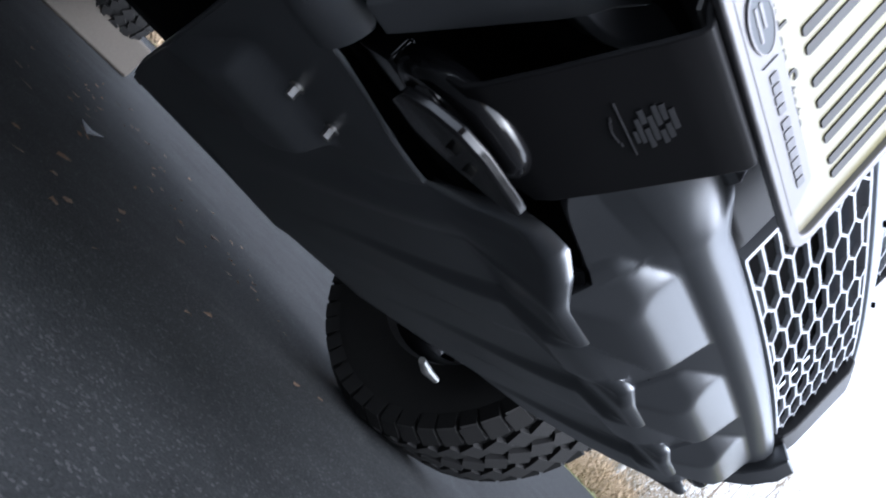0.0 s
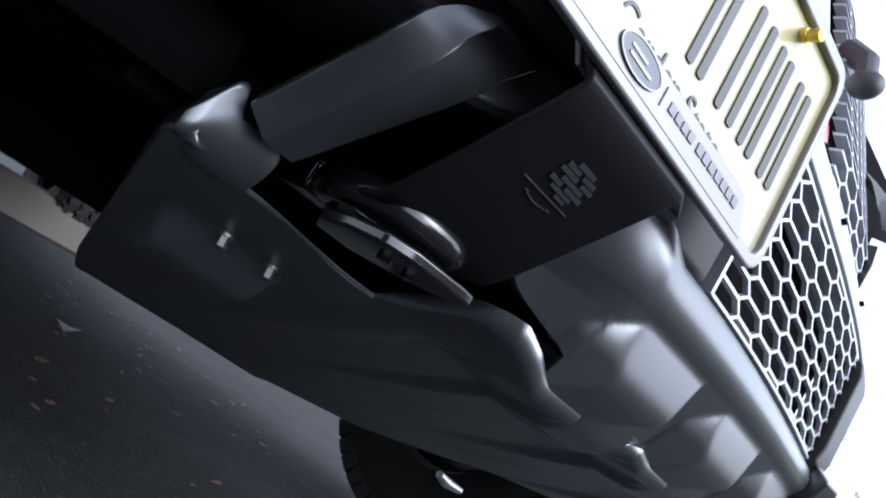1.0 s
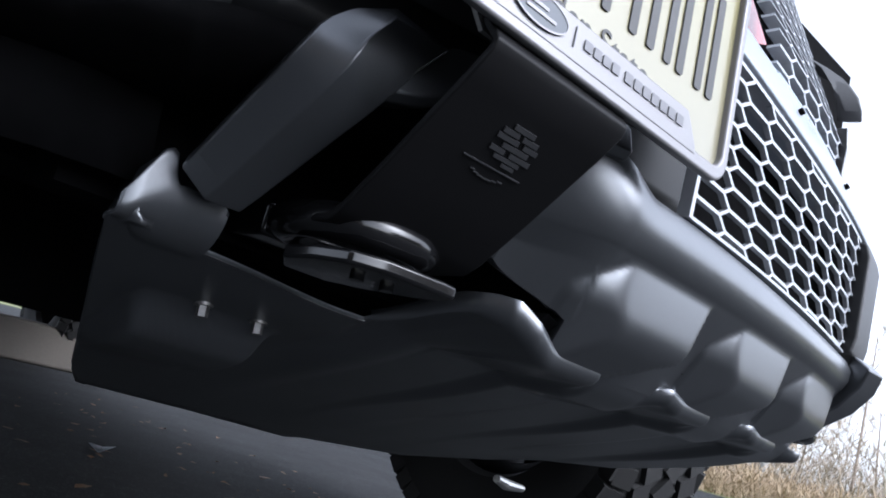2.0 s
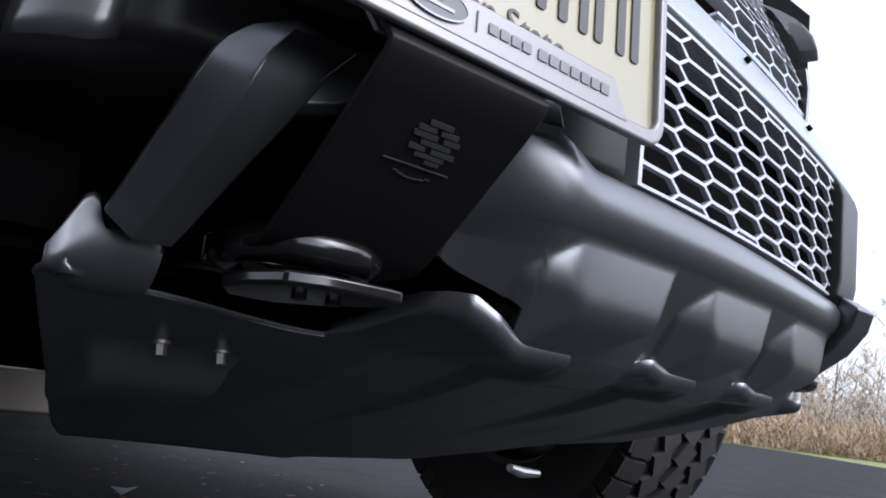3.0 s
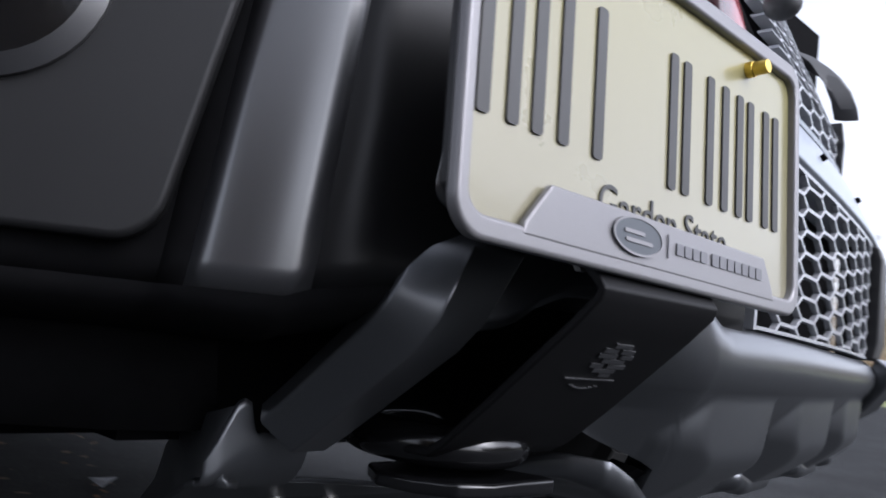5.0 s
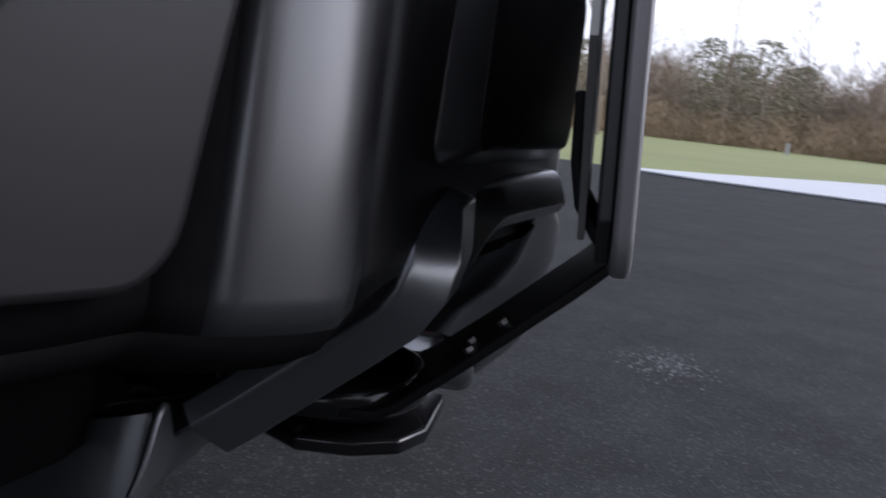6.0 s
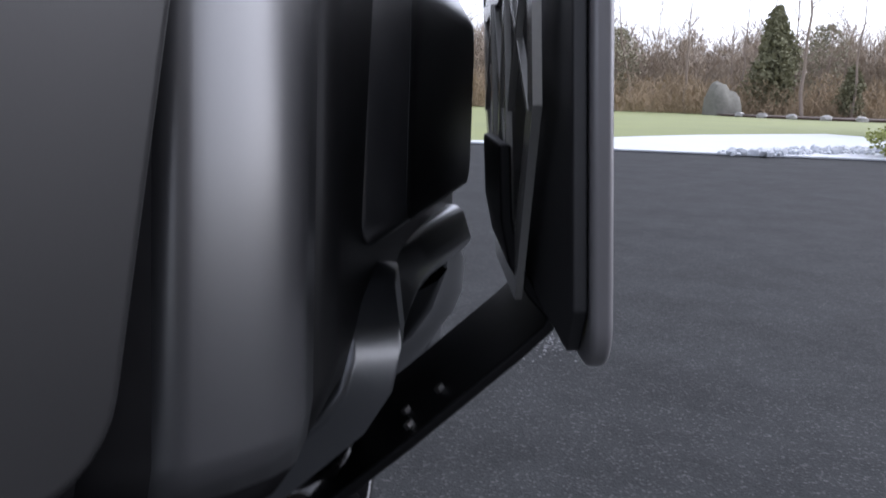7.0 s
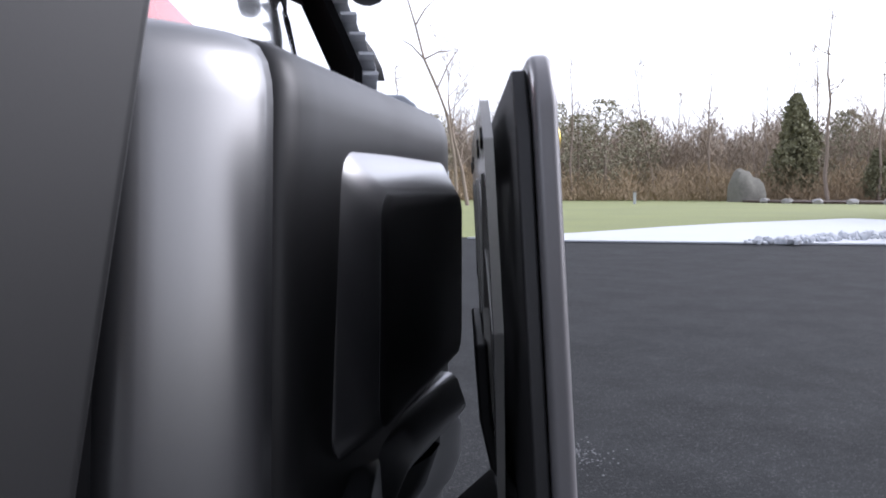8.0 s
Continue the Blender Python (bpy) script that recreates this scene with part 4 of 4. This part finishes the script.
# ---- far ground, trees ----
def patch(name, outline, z, material, label, category, kind="structure", h=0.02):
    rings = [[(x, y, z - h) for x, y in outline], [(x, y, z) for x, y in outline]]
    return tagged(part(name, loft(rings), material), label, category, kind=kind)


snow_outline = [(9.2, -6.2), (9.55, -3.5), (9.95, -1.2), (10.6, -0.05), (11.0, -0.7), (11.9, -1.7), (14.2, -3.6), (15.9, -5.2), (19.0, -9.0), (15.5, -9.8), (12.4, -7.6)]
patch("snow_patch", snow_outline, 0.03, SNOW, "patch of old white snow along the driveway", "snow")


def rubble():
    rng = random.Random(5)
    bm = bmesh.new()
    for i in range(240):
        k = rng.random()
        x, y = 9.45 + k * 1.7 + rng.uniform(-0.25, 0.35), -3.6 - k * 2.6 + rng.uniform(-0.35, 0.35)
        r = rng.uniform(0.015, 0.06)
        v = bmesh.ops.create_icosphere(bm, subdivisions=1, radius=r, matrix=Matrix.Translation((x, y, 0.03 + r * 0.4)))["verts"]
        for q in v:
            q.co += Vector((rng.uniform(-1, 1), rng.uniform(-1, 1), rng.uniform(-1, 1))) * r * 0.3
    return bm


tagged(part("snow_lumps", rubble(), SNOW, smooth=False), "broken lumps of white snow and ice", "snow", kind="stuff")


def bare_tree(seed, height, crown=0.45, dense=1.0):
    """Trunk with limbs and twigs, as (wood, twigs)."""
    rng = random.Random(seed)
    wood, twigs = bmesh.new(), bmesh.new()

    def twig(p, d, l, r):
        s = d.cross(Vector((rng.uniform(-1, 1), rng.uniform(-1, 1), rng.uniform(-1, 1)))).normalized() * r
        q = p + d * l
        twigs.faces.new([twigs.verts.new(c) for c in (p - s, p + s, q + s * 0.3, q - s * 0.3)])

    def limb(p, d, l, r, depth):
        pts, rad = [p], [r]
        n = 4 if depth < 2 else 3
        for i in range(n):
            d = (d + Vector((rng.uniform(-1, 1), rng.uniform(-1, 1), rng.uniform(-0.5, 0.9))) * 0.16).normalized()
            p = p + d * l / n
            pts.append(p)
            rad.append(r * (1 - 0.75 * (i + 1) / n))
        tube(pts, rad, 6 if depth == 0 else 4, wood)
        kids = (7 if depth == 0 else 5 if depth == 1 else 0)
        for k in range(int(kids * dense) if depth else kids + 3):
            t = rng.uniform(crown if depth == 0 else 0.25, 1.0)
            i = min(int(t * n), n - 1)
            at = pts[i].lerp(pts[i + 1], t * n - i)
            a = rng.uniform(0, 2 * math.pi)
            out = Vector((math.cos(a), math.sin(a), rng.uniform(0.3, 1.1))).normalized()
            limb(at, (out + d * 0.4).normalized(), l * (rng.uniform(0.28, 0.5) if depth or crown < 0.5 else rng.uniform(0.10, 0.24)), r * (1 - 0.7 * t) * 0.5, depth + 1)
        if depth >= 1:
            for k in range(int(16 * dense)):
                t = rng.uniform(0.1, 1.0)
                i = min(int(t * n), n - 1)
                at = pts[i].lerp(pts[i + 1], t * n - i)
                o = Vector((rng.uniform(-1, 1), rng.uniform(-1, 1), rng.uniform(-0.3, 1))).normalized()
                twig(at, (o + d * 0.6).normalized(), rng.uniform(0.3, 0.9) * height / 11, 0.008 * height / 10)

    limb(Vector((0, 0, -0.05)), Vector((rng.uniform(-0.06, 0.06), rng.uniform(-0.06, 0.06), 1)).normalized(), height, height * (0.010 if crown > 0.5 else 0.014), 0)
    return wood, twigs


def crown_of(seed, height, radius, n, size, conical=True):
    """Many small clumps of leaves with an uneven outline and gaps."""
    rng = random.Random(seed)
    bm = bmesh.new()
    for i in range(n):
        t = rng.random() ** 0.8
        a = rng.uniform(0, 2 * math.pi)
        lim = radius * ((1 - t) ** 0.6 * (0.75 + 0.25 * min(1, 4 * t)) + 0.03 if conical else math.sqrt(max(0.0, 1 - (1.7 * t - 0.75) ** 2)))
        lim *= 0.8 + 0.35 * math.sin(3 * a + seed) * math.sin(9 * t + 2 * a)
        r = lim * math.sqrt(rng.random()) * 1.05
        p = Vector((r * math.cos(a), r * math.sin(a), height * (0.06 + 0.94 * t)))
        for k in range(3):
            d = Vector((rng.uniform(-1, 1), rng.uniform(-1, 1), rng.uniform(-0.6, 1))).normalized() * size * rng.uniform(0.6, 1.3)
            s = d.cross(Vector((rng.uniform(-1, 1), rng.uniform(-1, 1), rng.uniform(-1, 1)))).normalized() * size * 0.35
            q = p + Vector((rng.uniform(-1, 1), rng.uniform(-1, 1), rng.uniform(-1, 1))) * size * 0.6
            bm.faces.new([bm.verts.new(c) for c in (q - d * 0.5 - s * 0.3, q + s, q + d * 0.6, q - s)])
    return bm


def bare(seed, height, crown, dense=1.0):
    e = thing("bare_tree", (0, 0, 0), "tall bare winter tree with grey-brown branches", "tree", "bare trees of the wood")
    w, t = bare_tree(seed, height, crown, dense)
    part("trunk", w, BARK, e)
    part("crown", t, TWIG, e, smooth=False)
    return e


def leafy(seed, height, radius, n, size, material, name, label, conical):
    e = thing(name, (0, 0, 0), label, "tree", name + "s of the wood")
    part("trunk", tube([(0, 0, 0), (0.05, 0, height * 0.5), (0, 0.03, height * 0.85)], [height * 0.02, height * 0.014, height * 0.005], 8), BARK, e)
    part("crown", crown_of(seed, height, radius, n, size, conical), material, e, smooth=False)
    return e


rng = random.Random(11)
bares = [bare(20 + k, h, c, d) for k, (h, c, d) in enumerate(((7.0, 0.25, 1.3), (6.5, 0.15, 1.5), (11.0, 0.55, 0.7), (6.0, 0.12, 1.6)))]


def polar(r, deg):
    return r * math.cos(radians(deg)), r * math.sin(radians(deg))


for i in range(60):
    a = -52 + i * 1.95 + rng.uniform(-1.0, 1.0)
    r = rng.uniform(66, 84) if a < 16 else rng.uniform(44, 58)
    pool = bares
    x, y = polar(r, a)
    copy_thing(rng.choice(pool), pose(x, y, 0, 0, 0, rng.uniform(0, 360)))
for i in range(40):
    a = -52 + i * 2.9 + rng.uniform(-1.2, 1.2)
    x, y = polar(rng.uniform(84, 100) if a < 16 else rng.uniform(58, 75), a)
    copy_thing(rng.choice(bares), pose(x, y, 0, 0, 0, rng.uniform(0, 360)))
for e, (r, a, rz) in zip(bares, ((40.0, -0.4, 0), (72, 6, 40), (70, -20.5, 80), (75, -26, 0), (76, -9.5, 0), (80, -12.5, 0), (66, -16, 0), (62, -1.5, 0), (69, -30, 0))):
    x, y = polar(r, a)
    e.matrix_world = pose(x, y, 0, 0, 0, rz)

pine = leafy(70, 7.4, 2.3, 3600, 0.26, NEEDLES, "evergreen", "dark green conical evergreen tree on the lawn", True)
pine.matrix_world = pose(60, -24.0, 0.15)
small_pine = leafy(71, 3.4, 1.2, 1200, 0.2, NEEDLES, "evergreen", "dark green conical evergreen tree on the lawn", True)
small_pine.matrix_world = pose(56, -27.8, 0.1)


def thicket(seed, r0, r1, a0, a1, n, h0, h1, size, per=22):
    """Shrubs of many short twigs that thin out upwards."""
    rng = random.Random(seed)
    co, faces = [], []
    for i in range(n):
        x, y = polar(rng.uniform(r0, r1), rng.uniform(a0, a1))
        a = math.atan2(y, x)
        h, w = rng.uniform(h0, h1) * (0.86 + 0.10 * math.sin(31 * a + seed) + 0.08 * math.sin(83 * a) + 0.06 * math.sin(190 * a)), rng.uniform(0.5, 1.4)
        for k in range(per):
            z = h * rng.random() ** 1.4
            b = Vector((x + rng.gauss(0, w * 0.6), y + rng.gauss(0, w * 0.6), z))
            d = Vector((rng.uniform(-0.7, 0.7), rng.uniform(-0.7, 0.7), rng.uniform(0.2, 1.0))).normalized() * rng.uniform(0.3, 0.9) * (0.5 + 0.1 * h)
            s = Vector((rng.uniform(-1, 1), rng.uniform(-1, 1), 0)).normalized() * size * rng.uniform(0.4, 1)
            j = len(co)
            co += [b - s, b + s, b + d + s * 0.3, b + d - s * 0.3]
            faces.append((j, j + 1, j + 2, j + 3))
    me = bpy.data.meshes.new("tmp")
    me.from_pydata(co, [], faces)
    bm = bmesh.new()
    bm.from_mesh(me)
    bpy.data.meshes.remove(me)
    return bm


tagged(part("undergrowth", thicket(3, 62, 82, -55, 17, 3600, 0.8, 3.2, 0.04, 44), REED, smooth=False), "dry brown undergrowth at the wood's edge", "undergrowth", kind="stuff")
tagged(part("undergrowth", thicket(4, 72, 92, -55, 17, 4200, 3.5, 8.0, 0.045, 75), TWIG, smooth=False), "tangle of bare brown shrubs", "undergrowth", kind="stuff")
tagged(part("reeds", thicket(6, 28, 33, 12, 70, 1500, 0.5, 1.4, 0.03), REED, smooth=False), "band of dry tan reeds beyond the asphalt", "reeds", kind="stuff")
tagged(part("undergrowth", thicket(7, 42, 62, 14, 70, 1600, 2.0, 6.0, 0.04, 30), TWIG, smooth=False), "tangle of bare brown shrubs", "undergrowth", kind="stuff")

tagged(part("undergrowth", thicket(14, 80, 104, -55, 17, 2600, 5.0, 9.0, 0.08, 60), BARK, smooth=False), "grey bare wood behind the shrubs", "undergrowth", kind="stuff")
for k, (gr, ga, gh) in enumerate(((66, -6.2, 7.6), (69, -8.0, 7.0), (67, -9.8, 7.9), (71, -12.0, 6.6), (70, -24.6, 6.8), (68, 2.2, 7.0))):
    young = leafy(80 + k, gh, 2.3 + 0.3 * (k % 3), 800, 0.20, GREEN_LEAF, "young_tree", "muted green young tree at the wood's edge", False)
    young.matrix_world = pose(*polar(gr, ga), 0)


def tall_tree(seed, height, r, a, label="tall slender bare tree standing over the wood"):
    """A slender trunk with a few short crooked limbs near its top."""
    g = random.Random(seed)
    e = thing("slender_tree", (0, 0, 0), label, "tree", "slender trees over the wood")
    pts, rad = [], []
    for i in range(9):
        k = i / 8
        pts.append((g.uniform(-0.12, 0.12) * height / 10, g.uniform(-0.12, 0.12) * height / 10, height * k - 0.05))
        rad.append(height * (0.0105 - 0.0085 * k))
    trunk = tube(pts, rad, 7)
    part("trunk", trunk, BARK, e)
    for j in range(11):
        k = g.uniform(0.45, 0.98)
        z = height * k
        b = g.uniform(0, 2 * math.pi)
        l = height * g.uniform(0.05, 0.16) * (1.25 - k)
        p = Vector((0, 0, z))
        q = p + Vector((math.cos(b) * l, math.sin(b) * l, l * g.uniform(0.3, 1.0)))
        m = p.lerp(q, 0.5) + Vector((0, 0, -0.1 * l))
        t = q + Vector((g.uniform(-0.3, 0.3) * l, g.uniform(-0.3, 0.3) * l, 0.5 * l))
        part("limb", tube([p, m, q, t], [height * 0.0035, height * 0.0028, height * 0.002, height * 0.001], 5), BARK, e)
    x, y = polar(r, a)
    e.matrix_world = pose(x, y, 0, 0, 0, 77 * seed)


for k, (h, rr, aa) in enumerate(((13.4, 60, -23.6), (10.0, 65, -16.5), (10.0, 62, -26.6), (11.2, 65, -7.5), (9.6, 66, -20.0), (10.4, 64, -29.0), (10.5, 60, 4.5))):
    tall_tree(k + 1, h, rr, aa)

leaning = thing("leaning_tree", (0, 0, 0), "thin bare tree leaning at the lawn's edge", "tree")
stem = [polar(40, a) + (z,) for a, z in ((0.3, 0.0), (0.5, 2.2), (1.0, 4.3), (1.7, 5.6), (2.6, 7.0), (3.2, 8.6), (3.9, 10.2))]
part("trunk", tube(stem, [0.09, 0.085, 0.08, 0.07, 0.06, 0.05, 0.03], 7), BARK, leaning)
for (i, da, dz) in ((2, 0.9, 2.2), (3, -1.0, 1.9), (4, 1.2, 1.0), (4, -1.4, 0.4), (5, -0.9, 1.2)):
    p = Vector(stem[i])
    q = p + Vector((0, da, dz))
    part("limb", tube([p, p.lerp(q, 0.5) + Vector((0, 0, 0.15)), q], [0.045, 0.035, 0.015], 5), BARK, leaning)


def mound():
    g = random.Random(4)
    bm = bmesh.new()
    bmesh.ops.create_icosphere(bm, subdivisions=3, radius=1.0)
    for v in bm.verts:
        v.co = Vector((v.co.x * 1.2, v.co.y * 1.5, max(-0.1, v.co.z) * 2.4)) * (0.9 + 0.12 * math.sin(4 * v.co.y) + g.uniform(-0.05, 0.05))
    return bm


hump = tagged(part("boulder", mound(), WEATHERED), "rounded grey boulder at the wood's edge", "boulder")
hump.matrix_world = pose(*polar(60, -18.8), 0.0)

# out of view: both are added so the truck's front reflects less sky
tagged(part("hedgerow", thicket(12, 24, 32, -78, -36, 900, 3.6, 7.6, 0.16, 46), TWIG, smooth=False), "unseen bare hedgerow added to darken the truck's front reflections", "hedgerow", kind="stuff")
tagged(part("hedgerow", thicket(13, 14, 20, -172, -130, 700, 5.0, 10.0, 0.14, 46), TWIG, smooth=False), "unseen tall bare wood added to darken the bumper's reflections", "hedgerow", kind="stuff")

bed = [(52 + 6 * math.cos(a) * 1.3, -24.5 + 6.5 * math.sin(a)) for a in np.linspace(0, 2 * math.pi, 25)[:-1]]
patch("mulch_bed", bed, 0.12, MULCH, "raised bed of dark mulch under the evergreens", "flower bed", h=0.12)


def stone(seed, r):
    g = random.Random(seed)
    bm = bmesh.new()
    bmesh.ops.create_icosphere(bm, subdivisions=2, radius=r)
    for v in bm.verts:
        v.co *= 0.8 + 0.35 * g.random()
        v.co.z *= 0.6
    return bm


first = tagged(part("edging_stone", stone(1, 0.34), STONE), "rough grey stone edging the mulch bed", "stone", "edging stones")
for i, (x, y) in enumerate(bed[7:19]):
    if i == 0:
        first.matrix_world = pose(x, y, 0.1)
    else:
        copy_thing(first, pose(x, y, 0.1, 0, 0, 70 * i))

post = thing("marker_post", (45, -9.4, 0), "short white marker post at the lawn's far edge", "post")
part("shaft", box(-0.07, 0.07, -0.07, 0.07, 0, 0.62), SNOW, post, bevel=0.01)
part("cap", box(-0.10, 0.10, -0.10, 0.10, 0.62, 0.70), BARK, post, bevel=0.01)

shrub = thing("low_shrub", (9.9, -5.9, 0), "low yellow-green shrub beside the driveway", "shrub")
part("stems", tube([(0, 0, 0), (0, 0, 0.2)], 0.02, 6), BARK, shrub)
part("leaves", crown_of(9, 0.55, 0.55, 900, 0.06, False), surface("yellow_green_leaf", (0.26, 0.28, 0.08), 0.7, 0, 3, 0.3, 0, 2), shrub, smooth=False)

pole = thing("utility_pole", (33.2, 16.4, 0), "weathered grey utility pole beyond the reeds", "pole")
part("shaft", tube([(0, 0, 0), (0.05, 0, 9)], [0.15, 0.10], 12), STONE, pole)
part("crossarm", box(-0.9, 0.9, -0.06, 0.06, 8.2, 8.35), BARK, pole)


def stain():
    g = random.Random(8)
    bm = bmesh.new()
    for i in range(260):
        x, y = 1.55 + g.gauss(0, 0.06), -0.21 + g.gauss(0, 0.05)
        r = g.uniform(0.0015, 0.006)
        k = g.randint(5, 7)
        bm.faces.new([bm.verts.new((x + r * g.uniform(0.5, 1.2) * math.cos(2 * math.pi * j / k), y + 0.7 * r * g.uniform(0.5, 1.2) * math.sin(2 * math.pi * j / k), 0.004)) for j in range(k)])
    return bm


tagged(part("salt_stain", stain(), surface("road_salt", (0.11, 0.112, 0.118), 0.9, 0, 60, 0.2, 0.0, 8), smooth=False), "pale chalky salt stain on the asphalt", "stain", kind="stuff")
leaf = bmesh.new()
leaf.faces.new([leaf.verts.new(p) for p in ((0.548, 1.79, 0.005), (0.600, 1.825, 0.020), (0.594, 1.885, 0.006), (0.540, 1.85, 0.016))])
tagged(part("fallen_leaf", leaf, SNOW, solid=0.001), "small pale fallen leaf on the asphalt", "leaf")


def litter():
    """Crumbs of dead leaf on the asphalt before the truck."""
    g = random.Random(21)
    bm = bmesh.new()
    for i in range(110):
        x, y = g.uniform(0.0, 1.3), g.uniform(0.9, 3.2)
        r, a = g.uniform(0.004, 0.016), g.uniform(0, 6.3)
        pts = [(x + r * k * math.cos(a + b), y + r * k * math.sin(a + b), 0.004 + g.uniform(0, 0.006)) for b, k in ((0, 1.4), (1.2, 0.6), (2.4, 0.9), (3.3, 1.2), (4.9, 0.6))]
        bm.faces.new([bm.verts.new(p) for p in pts])
    return bm


tagged(part("leaf_litter", litter(), surface("dead_leaf", (0.16, 0.09, 0.05), 0.8, 0, 60, 0.3, 0.0, 8), smooth=False), "scattered crumbs of dead brown leaves on the asphalt", "leaf litter", kind="stuff")
